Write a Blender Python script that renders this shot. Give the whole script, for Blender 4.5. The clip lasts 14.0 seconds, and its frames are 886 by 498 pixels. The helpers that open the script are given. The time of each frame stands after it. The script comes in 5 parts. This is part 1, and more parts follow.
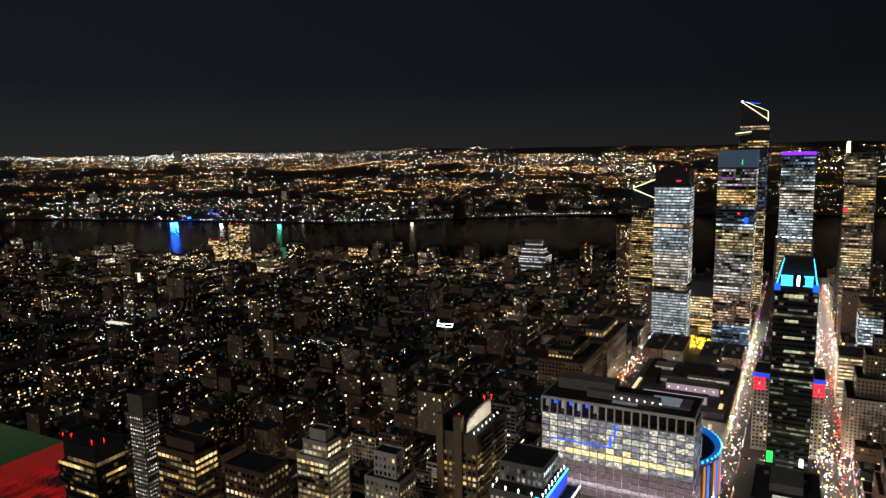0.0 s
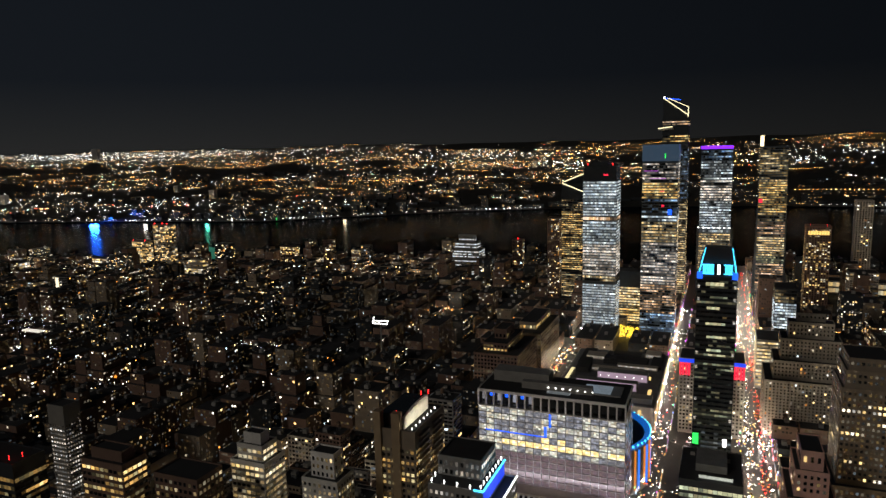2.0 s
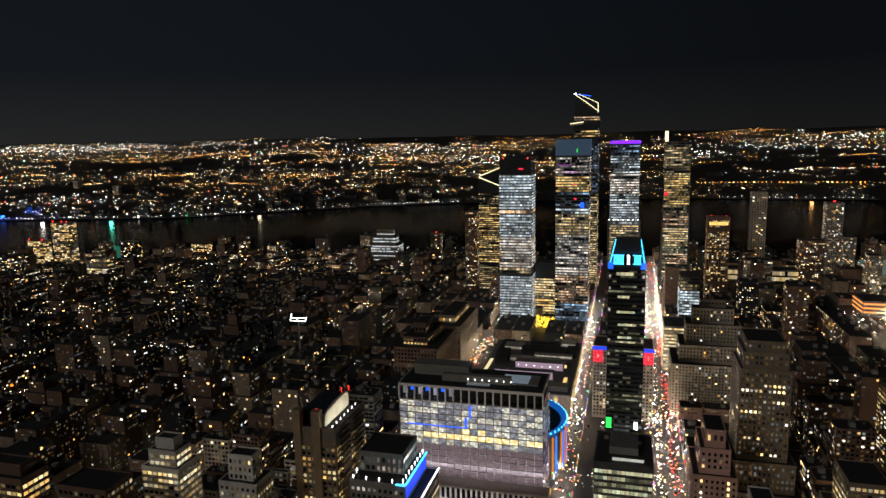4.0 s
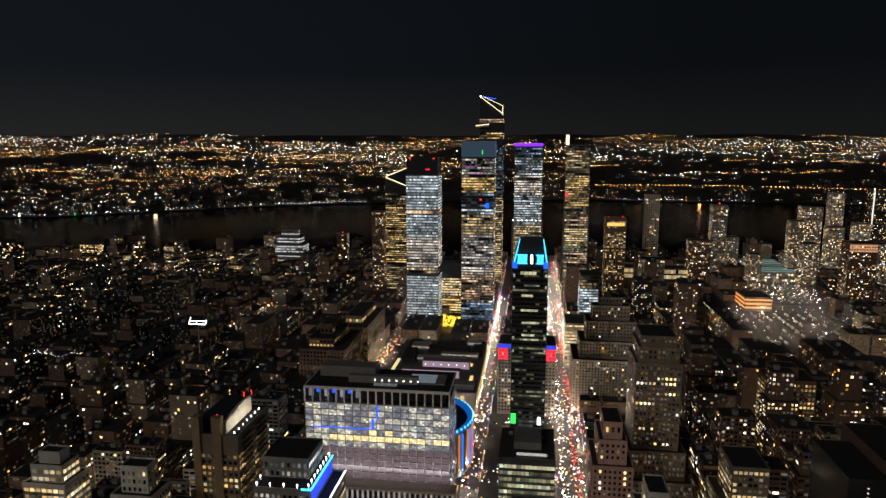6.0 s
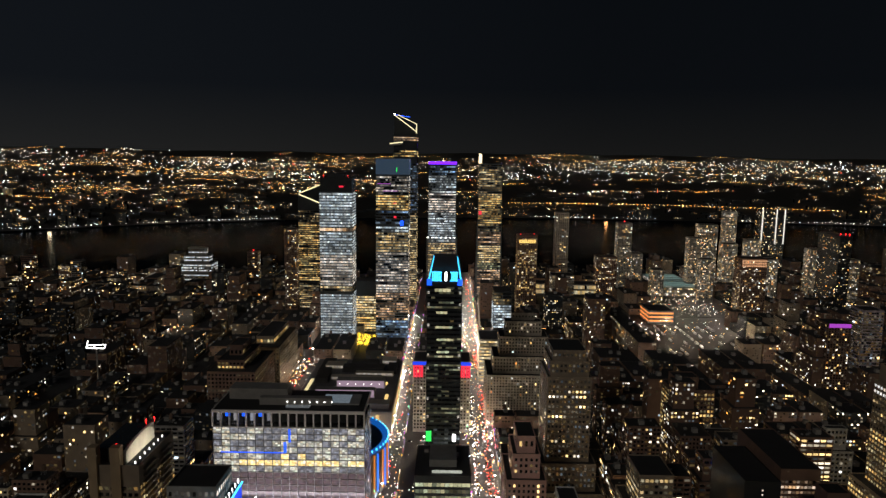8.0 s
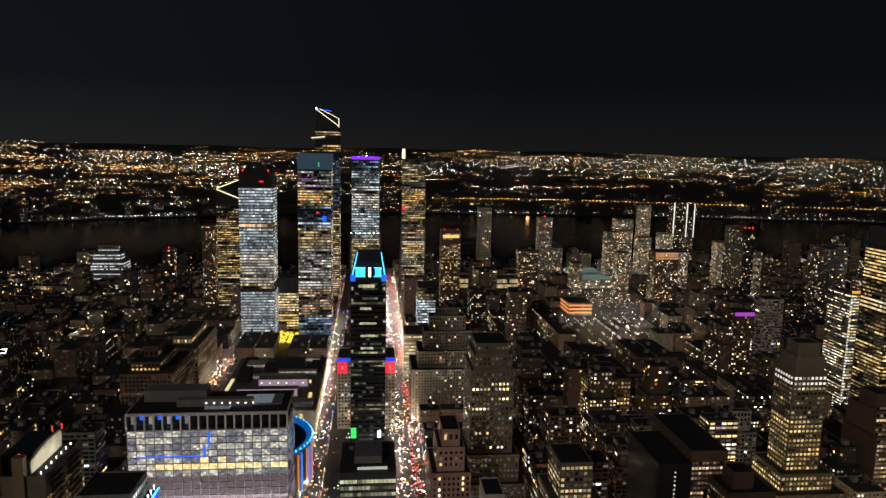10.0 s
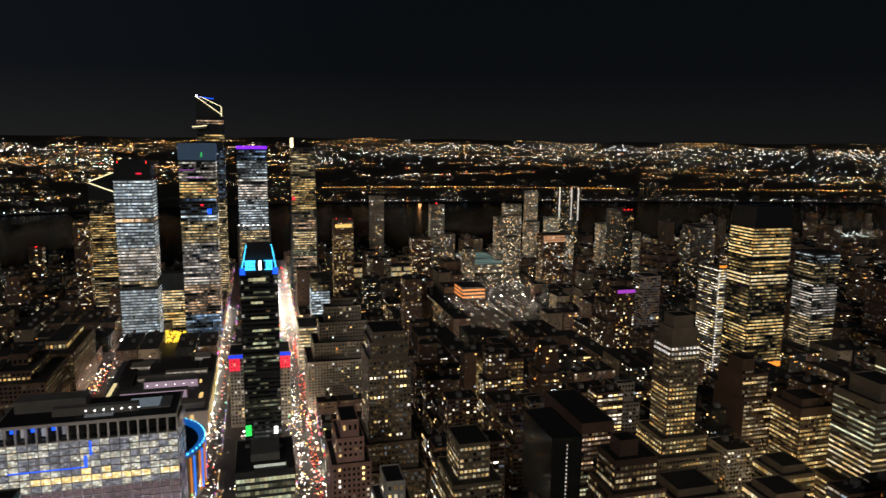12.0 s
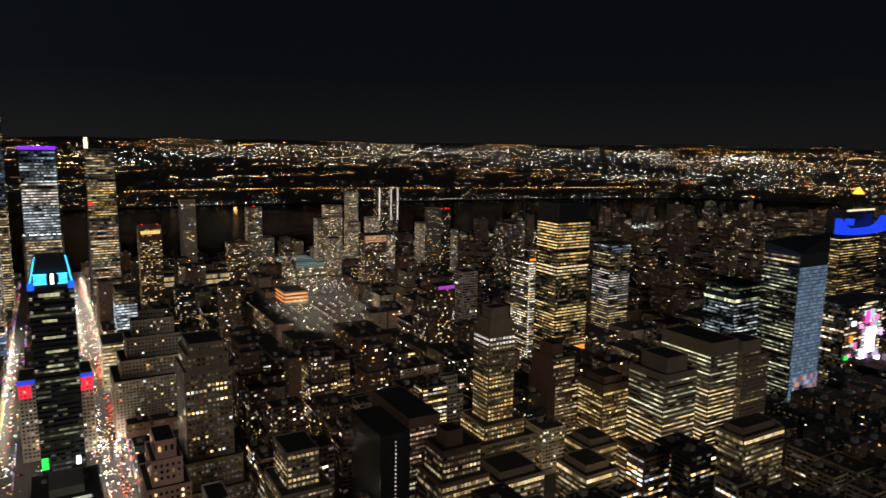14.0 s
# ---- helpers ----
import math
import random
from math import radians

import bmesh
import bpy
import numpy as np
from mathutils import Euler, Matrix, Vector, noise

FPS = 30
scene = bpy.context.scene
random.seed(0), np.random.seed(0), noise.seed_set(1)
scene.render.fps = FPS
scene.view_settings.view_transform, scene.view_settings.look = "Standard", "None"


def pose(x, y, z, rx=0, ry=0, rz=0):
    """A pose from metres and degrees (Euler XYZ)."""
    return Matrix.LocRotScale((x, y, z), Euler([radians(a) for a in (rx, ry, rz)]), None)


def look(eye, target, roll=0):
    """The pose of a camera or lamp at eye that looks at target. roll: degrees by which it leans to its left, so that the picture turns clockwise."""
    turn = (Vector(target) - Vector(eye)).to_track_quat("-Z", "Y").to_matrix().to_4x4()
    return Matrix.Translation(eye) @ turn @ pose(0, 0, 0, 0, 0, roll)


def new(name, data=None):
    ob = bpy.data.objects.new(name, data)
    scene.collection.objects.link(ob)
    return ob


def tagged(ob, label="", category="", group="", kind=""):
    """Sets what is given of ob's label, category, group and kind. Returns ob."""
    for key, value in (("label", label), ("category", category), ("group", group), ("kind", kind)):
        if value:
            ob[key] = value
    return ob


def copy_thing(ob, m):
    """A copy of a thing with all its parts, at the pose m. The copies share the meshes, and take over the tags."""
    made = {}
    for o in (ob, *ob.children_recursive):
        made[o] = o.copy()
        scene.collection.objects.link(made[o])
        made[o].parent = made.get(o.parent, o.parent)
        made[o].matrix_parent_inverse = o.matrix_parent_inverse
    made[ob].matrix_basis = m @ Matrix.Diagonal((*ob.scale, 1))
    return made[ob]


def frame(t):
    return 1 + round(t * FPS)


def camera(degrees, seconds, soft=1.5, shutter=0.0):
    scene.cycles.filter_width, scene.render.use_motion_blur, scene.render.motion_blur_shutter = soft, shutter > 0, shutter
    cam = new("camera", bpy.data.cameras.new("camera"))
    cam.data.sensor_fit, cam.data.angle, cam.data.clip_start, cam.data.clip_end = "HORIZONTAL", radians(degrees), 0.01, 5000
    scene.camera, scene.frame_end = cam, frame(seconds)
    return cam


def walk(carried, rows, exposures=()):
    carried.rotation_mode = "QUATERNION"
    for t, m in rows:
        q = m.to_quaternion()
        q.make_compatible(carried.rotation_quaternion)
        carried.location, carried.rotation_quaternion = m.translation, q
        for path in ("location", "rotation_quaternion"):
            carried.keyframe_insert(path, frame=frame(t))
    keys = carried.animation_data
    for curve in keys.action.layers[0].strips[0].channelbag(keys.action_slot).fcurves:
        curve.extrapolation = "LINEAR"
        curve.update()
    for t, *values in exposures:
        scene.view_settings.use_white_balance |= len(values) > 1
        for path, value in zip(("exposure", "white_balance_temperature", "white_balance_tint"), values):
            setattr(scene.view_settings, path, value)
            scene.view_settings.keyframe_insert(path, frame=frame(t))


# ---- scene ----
# World: y runs west along the cross streets, x runs north along the avenues, z up.
cam = camera(65.8, 14.0, soft=1.4, shutter=0.4)
ROWS = [  # seconds, x, y, z, yaw, pitch, roll
    (0, -0.59, -0.67, 322.00, 27.91, -8.35, -1.08),
    (0.5, -0.58, -0.68, 322.00, 26.58, -8.31, -1.12),
    (1, -0.58, -0.70, 322.00, 25.24, -8.35, -1.21),
    (1.5, -0.57, -0.71, 322.00, 23.90, -8.52, -1.36),
    (2, -0.56, -0.71, 322.00, 22.34, -8.79, -1.44),
    (4.5, -0.50, -0.65, 322.00, 13.41, -9.53, -0.92),
    (5, -0.46, -0.59, 322.00, 11.25, -9.62, -0.51),
    (5.5, -0.40, -0.49, 322.00, 9.39, -9.59, -0.23),
    (6, -0.33, -0.37, 322.00, 7.60, -9.50, -0.04),
    (6.5, -0.24, -0.23, 322.00, 5.60, -9.18, 0.29),
    (7, -0.13, -0.10, 322.00, 3.60, -8.67, 0.50),
    (7.5, 0.00, 0.00, 322.00, 1.94, -8.19, 0.59),
    (8, 0.13, 0.05, 322.00, 0.42, -8.0, 0.75),
    (10.5, 0.79, 0.01, 322.00, -7.57, -8.58, 1.13),
    (11, 0.90, -0.01, 322.00, -9.20, -8.97, 0.98),
    (11.5, 0.99, -0.02, 322.00, -11.44, -9.15, 0.72),
    (12, 1.05, -0.04, 322.00, -14.98, -9.13, 0.65),
    (12.5, 1.10, -0.07, 322.00, -18.80, -9.06, 0.65),
    (13, 1.13, -0.10, 322.00, -22.28, -9.12, 0.64),
    (13.5, 1.14, -0.16, 322.00, -25.72, -9.20, 0.67),
    (14, 1.15, -0.20, 322.00, -29.97, -8.87, 0.87),
]
walk(cam, [(t, pose(x, y, z, 0, 0, yaw) @ pose(0, 0, 0, 90 + pitch) @ pose(0, 0, 0, 0, 0, roll))
           for t, x, y, z, yaw, pitch, roll in ROWS],
     exposures=((0, 0.62), (2, 0.58), (5, 0.48), (7.5, 0.38), (11, 0.36), (14, 0.34)))

# ---- night sky, with the city's glow low down ----
world = bpy.data.worlds.new("night_sky")
scene.world = world
world.use_nodes = True
wn, wl = world.node_tree.nodes, world.node_tree.links
w_coord = wn.new("ShaderNodeTexCoord")
w_sep = wn.new("ShaderNodeSeparateXYZ")
w_ramp = wn.new("ShaderNodeValToRGB")
wl.new(w_coord.outputs["Generated"], w_sep.inputs[0])
wl.new(w_sep.outputs["Z"], w_ramp.inputs[0])
w_ramp.color_ramp.elements[0].position = 0.0
w_ramp.color_ramp.elements[0].color = (0.0064, 0.0065, 0.0064, 1)
w_ramp.color_ramp.elements[1].position = 0.42
w_ramp.color_ramp.elements[1].color = (0.0018, 0.0026, 0.0038, 1)
mid = w_ramp.color_ramp.elements.new(0.09)
mid.color = (0.0026, 0.0032, 0.0042, 1)
wl.new(w_ramp.outputs[0], wn["Background"].inputs[0])
w_side = wn.new("ShaderNodeMapRange")  # the towns' glow is stronger to the south
w_side.inputs["From Min"].default_value, w_side.inputs["From Max"].default_value = -1.0, 0.2
w_side.inputs["To Min"].default_value, w_side.inputs["To Max"].default_value = 2.2, 1.0
wl.new(w_sep.outputs["X"], w_side.inputs["Value"])
wl.new(w_side.outputs[0], wn["Background"].inputs[1])

# sun lamp added as fill for the dark walls; stands in for city glow
fill_sun = new("wall_fill_sun", bpy.data.lights.new("wall_fill_sun", "SUN"))
fill_sun.data.energy, fill_sun.data.angle, fill_sun.data.color = 0.21, radians(12), (1.0, 0.9, 0.78)
fill_sun.matrix_world = look((-190, -400, 190), (0, 0, 0))

rng = np.random.default_rng(7)


# ---- materials ----
def nodes_of(name):
    m = bpy.data.materials.new(name)
    m.use_nodes = True
    return m, m.node_tree.nodes, m.node_tree.links, m.node_tree.nodes["Principled BSDF"]


def surface(name, colour, rough=0.8, metal=0.0, grain=0.25, scale=0.15, bump=0.0, vary=0.35):
    """A weathered surface: large stains and fine grain over a base colour, and a tone of its own for each object."""
    m, n, l, b = nodes_of(name)
    co = n.new("ShaderNodeTexCoord")
    big, fine = n.new("ShaderNodeTexNoise"), n.new("ShaderNodeTexNoise")
    big.inputs["Scale"].default_value, big.inputs["Detail"].default_value = scale, 5
    fine.inputs["Scale"].default_value, fine.inputs["Detail"].default_value = scale * 14, 4
    info = n.new("ShaderNodeObjectInfo")
    isl = n.new("ShaderNodeNewGeometry")
    total = n.new("ShaderNodeMath"); total.operation = "ADD"
    m1 = n.new("ShaderNodeMath"); m1.operation = "MULTIPLY_ADD"
    m2 = n.new("ShaderNodeMath"); m2.operation = "MULTIPLY_ADD"
    l.new(co.outputs["Object"], big.inputs["Vector"])
    l.new(co.outputs["Object"], fine.inputs["Vector"])
    l.new(big.outputs[0], total.inputs[0])
    l.new(fine.outputs[0], total.inputs[1])
    l.new(total.outputs[0], m1.inputs[0])
    m1.inputs[1].default_value, m1.inputs[2].default_value = grain * 2, 1 - grain * 2
    tone = n.new("ShaderNodeMath"); tone.operation = "ADD"
    l.new(info.outputs["Random"], tone.inputs[0])
    l.new(isl.outputs["Random Per Island"], tone.inputs[1])
    l.new(tone.outputs[0], m2.inputs[0])
    m2.inputs[1].default_value, m2.inputs[2].default_value = vary, 1 - vary
    mul = n.new("ShaderNodeMath"); mul.operation = "MULTIPLY"
    l.new(m1.outputs[0], mul.inputs[0])
    l.new(m2.outputs[0], mul.inputs[1])
    mix = n.new("ShaderNodeMix"); mix.data_type = "RGBA"; mix.blend_type = "MULTIPLY"
    mix.inputs["Factor"].default_value = 1
    mix.inputs["A"].default_value = (*colour, 1)
    l.new(mul.outputs[0], mix.inputs["B"])
    l.new(mix.outputs["Result"], b.inputs["Base Color"])
    b.inputs["Roughness"].default_value, b.inputs["Metallic"].default_value = rough, metal
    if bump:
        bp = n.new("ShaderNodeBump")
        bp.inputs["Strength"].default_value = bump
        l.new(fine.outputs[0], bp.inputs["Height"])
        l.new(bp.outputs[0], b.inputs["Normal"])
    return m


def lit(name, stops, low, high, sampled=False, power=2.0):
    """Lamp-lit panes: every pane takes its own tint and brightness."""
    m, n, l, b = nodes_of(name)
    geo = n.new("ShaderNodeNewGeometry")
    info = n.new("ShaderNodeObjectInfo")
    add = n.new("ShaderNodeMath"); add.operation = "ADD"
    fr = n.new("ShaderNodeMath"); fr.operation = "FRACT"
    l.new(geo.outputs["Random Per Island"], add.inputs[0])
    l.new(info.outputs["Random"], add.inputs[1])
    l.new(add.outputs[0], fr.inputs[0])
    ramp = n.new("ShaderNodeValToRGB")
    ramp.color_ramp.interpolation = "CONSTANT"
    els = ramp.color_ramp.elements
    while len(els) < len(stops):
        els.new(0.5)
    for i, c in enumerate(stops):
        els[i].position = i / len(stops)
        els[i].color = (*c, 1)
    l.new(fr.outputs[0], ramp.inputs[0])
    wn_ = n.new("ShaderNodeTexWhiteNoise"); wn_.noise_dimensions = "1D"
    l.new(fr.outputs[0], wn_.inputs["W"])
    pw = n.new("ShaderNodeMath"); pw.operation = "POWER"; pw.inputs[1].default_value = power
    l.new(wn_.outputs["Value"], pw.inputs[0])
    ma = n.new("ShaderNodeMath"); ma.operation = "MULTIPLY_ADD"
    ma.inputs[1].default_value, ma.inputs[2].default_value = high - low, low
    l.new(pw.outputs[0], ma.inputs[0])
    # blinds, furniture and ceiling lamps break up each pane
    co = n.new("ShaderNodeTexCoord")
    nz = n.new("ShaderNodeTexNoise")
    nz.inputs["Scale"].default_value, nz.inputs["Detail"].default_value = 0.9, 3
    l.new(co.outputs["Object"], nz.inputs["Vector"])
    br = n.new("ShaderNodeMath"); br.operation = "MULTIPLY_ADD"
    br.inputs[1].default_value, br.inputs[2].default_value = 1.5, 0.25
    l.new(nz.outputs[0], br.inputs[0])
    fin = n.new("ShaderNodeMath"); fin.operation = "MULTIPLY"
    l.new(ma.outputs[0], fin.inputs[0])
    l.new(br.outputs[0], fin.inputs[1])
    b.inputs["Base Color"].default_value = (0.02, 0.02, 0.02, 1)
    b.inputs["Roughness"].default_value = 0.2
    l.new(ramp.outputs[0], b.inputs["Emission Color"])
    l.new(fin.outputs[0], b.inputs["Emission Strength"])
    m.cycles.emission_sampling = "AUTO" if sampled else "NONE"
    return m


WARM, AMBER, GOLD = (1.0, 0.55, 0.17), (1.0, 0.36, 0.06), (1.0, 0.68, 0.26)
CREAM, WHITE, COOL = (1.0, 0.86, 0.62), (1.0, 0.96, 0.88), (0.72, 0.88, 1.0)
BRICK = surface("brown_brick", (0.16, 0.10, 0.075))
TAN = surface("tan_brick", (0.27, 0.22, 0.165))
LIME = surface("limestone", (0.42, 0.38, 0.32))
GREY = surface("grey_concrete", (0.24, 0.235, 0.225))
PALE = surface("white_glazed_brick", (0.72, 0.71, 0.68))
# reddish brick, its colour raised to include pinkish light from nearby
ROSE = surface("rose_brick", (0.62, 0.38, 0.32))
DARK = surface("dark_curtain_wall", (0.035, 0.04, 0.045), rough=0.25, grain=0.15)
STEEL = surface("blue_grey_curtain_wall", (0.10, 0.12, 0.14), rough=0.22, metal=0.4, grain=0.15)
ROOF = surface("tar_roof", (0.035, 0.035, 0.037), rough=0.95, scale=0.08)
TIMBER = surface("weathered_timber", (0.15, 0.10, 0.07))
METAL = surface("galvanised_metal", (0.35, 0.36, 0.37), rough=0.5, metal=0.6)
ASPHALT = surface("asphalt", (0.055, 0.053, 0.05), rough=0.75, scale=0.05)
PAVING = surface("concrete_pavement", (0.22, 0.21, 0.2), rough=0.85)
LAND = surface("dark_wooded_land", (0.018, 0.018, 0.015), rough=1.0, scale=0.004)
GLASS = surface("dark_window_glass", (0.012, 0.014, 0.017), rough=0.08, vary=0.2)
LEAF = surface("leaves", (0.05, 0.07, 0.03), rough=0.9)
HOME = lit("flat_windows", (WARM, GOLD, CREAM, GOLD, CREAM, WARM, WHITE, CREAM, AMBER, GOLD, COOL, CREAM), 0.2, 3.0, power=2.4)
DIM = lit("dim_windows", (CREAM, GOLD, COOL, WARM, CREAM), 0.008, 0.1, power=1.8)
OFFICE = lit("office_windows", (CREAM, GOLD, WHITE, CREAM, GOLD), 0.25, 2.0)
OFFICE_COOL = lit("cool_office_windows", ((0.8, 0.92, 1.0), (0.9, 0.96, 1.0), (0.85, 0.95, 1.0), (1.0, 0.95, 0.85)), 0.3, 0.95, power=1.4)
OFFICE_GOLD = lit("gold_office_windows", (GOLD, WARM, GOLD, CREAM), 0.28, 1.7)
def family(name, stops):
    """Four strengths of the same lamp light behind glass, from nearly dark to full."""
    return [lit(f"{name}_{k}", stops, a, b, power=1.3) for k, a, b in (("faint", 0.015, 0.07), ("low", 0.07, 0.2), ("even", 0.2, 0.5), ("full", 0.5, 1.05))]


F_COOL = family("cool_floor", ((0.78, 0.92, 1.0), (0.86, 0.95, 1.0), (0.9, 1.0, 0.98), (0.7, 0.86, 1.0)))
F_WHITE = family("white_floor", ((1.0, 0.93, 0.84), (1.0, 0.88, 0.74), (0.95, 0.95, 0.92), (1.0, 0.84, 0.66)))
F_CREAM = family("cream_floor", ((1.0, 0.78, 0.44), (1.0, 0.7, 0.34), (0.98, 0.86, 0.56), GOLD))
F_GOLD = family("gold_floor", ((1.0, 0.74, 0.3), (1.0, 0.64, 0.22), (0.98, 0.82, 0.42), (1.0, 0.56, 0.16)))
F_PEACH = family("peach_floor", ((1.0, 0.66, 0.42), (1.0, 0.76, 0.56), (1.0, 0.6, 0.3)))
F_GREEN = family("greenish_floor", ((0.95, 0.95, 0.56), (1.0, 0.9, 0.52), (0.82, 0.92, 0.62)))
F_BLUE = family("blue_floor", ((0.3, 0.55, 1.0), (0.45, 0.7, 1.0), (0.6, 0.8, 1.0)))
SPARK = lit("town_lights", (WARM, CREAM, AMBER, CREAM, COOL, WARM, WHITE, GOLD, WARM, (0.5, 1.0, 0.75), AMBER, GOLD, CREAM, (1.0, 0.1, 0.05), WHITE), 0.6, 11.0, power=2.4)
SPARK_DIM = lit("faint_town_lights", (WARM, AMBER, WARM, GOLD, CREAM, AMBER, WARM, WHITE), 0.25, 2.4, power=1.7)
SPARK_NEAR = lit("near_lamps", (WARM, CREAM, WHITE, WARM, GOLD, WHITE, (0.8, 1.0, 0.9), AMBER, CREAM, COOL, (1.0, 0.1, 0.05), WHITE), 0.6, 9.0, power=2.4)
SPARK_AMBER = lit("sodium_lights", (AMBER, WARM, AMBER, GOLD), 2.0, 11.0)
SPARK_WHITE = lit("floodlights", (WHITE, COOL, WHITE, CREAM), 2.2, 12.0)


def glow(name, colour, strength, sampled=False):
    m, n, l, b = nodes_of(name)
    b.inputs["Base Color"].default_value = (0.05, 0.05, 0.05, 1)
    b.inputs["Emission Color"].default_value = (*colour, 1)
    b.inputs["Emission Strength"].default_value = strength
    m.cycles.emission_sampling = "AUTO" if sampled else "NONE"
    return m


BLUE_LED = glow("blue_led", (0.006, 0.09, 1.0), 1.3)
SKY_LED = glow("light_blue_led", (0.05, 0.55, 1.0), 2.2)
PURPLE_LED = glow("purple_led", (0.15, 0.012, 1.0), 1.7)
MAGENTA_LED = glow("magenta_led", (0.6, 0.08, 0.8), 0.5)
RED_LED = glow("red_lamp", (1.0, 0.02, 0.02), 3.0)
RED_WASH = glow("red_wash_glow", (1.0, 0.02, 0.06), 0.9)
GREEN_LED = glow("green_screen", (0.03, 1.0, 0.12), 0.9)
ORANGE_LED = glow("orange_led", (1.0, 0.3, 0.03), 1.0)
YELLOW_LED = glow("yellow_lamps", (1.0, 0.62, 0.04), 1.8)
WHITE_LED = glow("white_led", (1.0, 0.97, 0.92), 3.0)
# glow that imitates blue floodlight on the parts that carry it
DEEP_BLUE = glow("deep_blue_wash_glow", (0.01, 0.05, 0.85), 0.9)
SCREEN = lit("video_screens", ((0.9, 0.3, 1.0), (0.3, 0.5, 1.0), WHITE, (1.0, 0.2, 0.5), (0.6, 0.8, 1.0)), 0.5, 2.5)
SCREEN_HOT = glow("glaring_screen", (0.95, 0.72, 1.0), 3.5, sampled=True)
MAGENTA_HOT = glow("magenta_screen", (1.0, 0.05, 0.35), 1.6)
LAMP = glow("street_lamp_glow", (1.0, 0.82, 0.62), 1500.0, sampled=True)
HEAD = glow("headlight", (1.0, 0.95, 0.85), 14.0)
TAIL = glow("tail_light", (1.0, 0.03, 0.02), 11.0)


# ---- mesh helpers ----
FACES = np.array([[0, 3, 2, 1], [4, 5, 6, 7], [0, 1, 5, 4], [1, 2, 6, 5], [2, 3, 7, 6], [3, 0, 4, 7]])


class Shell:
    """Collects boxes, quads and prisms into one mesh."""

    def __init__(self):
        self.v, self.f, self.n = [], [], 0

    def add(self, verts, faces):
        self.v.append(np.asarray(verts, float))
        self.f += [tuple(int(i) + self.n for i in f) for f in faces]
        self.n += len(verts)
        return self

    def box(self, x0, x1, y0, y1, z0, z1, taper=0.0):
        t = taper
        return self.add([(x0, y0, z0), (x1, y0, z0), (x1, y1, z0), (x0, y1, z0),
                         (x0 + t, y0 + t, z1), (x1 - t, y0 + t, z1), (x1 - t, y1 - t, z1), (x0 + t, y1 - t, z1)], FACES)

    def tub(self, x0, x1, y0, y1, z0, z1, rim=1.1, thick=0.5):
        """A block whose parapet stands up round a sunken roof, in one piece."""
        v = [(x, y, z) for z, t in ((z0, 0), (z1 + rim, 0), (z1 + rim, thick), (z1, thick))
             for x, y in ((x0 + t, y0 + t), (x1 - t, y0 + t), (x1 - t, y1 - t), (x0 + t, y1 - t))]
        f = [(3, 2, 1, 0), (12, 13, 14, 15)]
        for k in (0, 4, 8):
            f += [(k + i, k + (i + 1) % 4, k + 4 + (i + 1) % 4, k + 4 + i) for i in range(4)]
        return self.add(v, f)

    def quads(self, q):
        q = np.asarray(q, float).reshape(-1, 4, 3)
        if len(q):
            idx = np.arange(len(q) * 4).reshape(-1, 4)
            self.add(q.reshape(-1, 3), idx)
        return self

    def prism(self, pts, z0, z1):
        k = len(pts)
        v = [(x, y, z0) for x, y in pts] + [(x, y, z1) for x, y in pts]
        f = [tuple(range(k))[::-1], tuple(range(k, 2 * k))] + [(i, (i + 1) % k, k + (i + 1) % k, k + i) for i in range(k)]
        return self.add(v, f)

    def disc(self, cx, cy, r, z0, z1, k=14, r2=None):
        r2 = r if r2 is None else r2
        a = np.linspace(0, 2 * math.pi, k, endpoint=False)
        v = [(cx + r * math.cos(t), cy + r * math.sin(t), z0) for t in a] + [(cx + r2 * math.cos(t), cy + r2 * math.sin(t), z1) for t in a]
        f = [tuple(range(k))[::-1], tuple(range(k, 2 * k))] + [(i, (i + 1) % k, k + (i + 1) % k, k + i) for i in range(k)]
        return self.add(v, f)

    def mesh(self, name, material):
        me = bpy.data.meshes.new(name)
        if self.v:
            me.from_pydata(np.concatenate(self.v).tolist(), [], self.f)
        me.materials.append(material)
        return me


def beam(sh, p, q, r):
    """A square beam between two points."""
    p, q = Vector(p), Vector(q)
    d = (q - p).normalized()
    s = d.cross(Vector((0, 1, 0.01))).normalized() * r
    u = d.cross(s).normalized() * r
    return sh.add([tuple(e + a * s + b * u) for e in (p, q) for a, b in ((-1, -1), (1, -1), (1, 1), (-1, 1))], FACES)

def part(name, shell, material, parent=None, label="", kind=""):
    ob = new(name, shell.mesh(name, material))
    ob.parent = parent
    return tagged(ob, label, kind=kind)


def thing(name, x, y, label, category, group="", kind=""):
    ob = new(name)
    ob.location = (x, y, 0)
    return tagged(ob, label, category, group, kind)


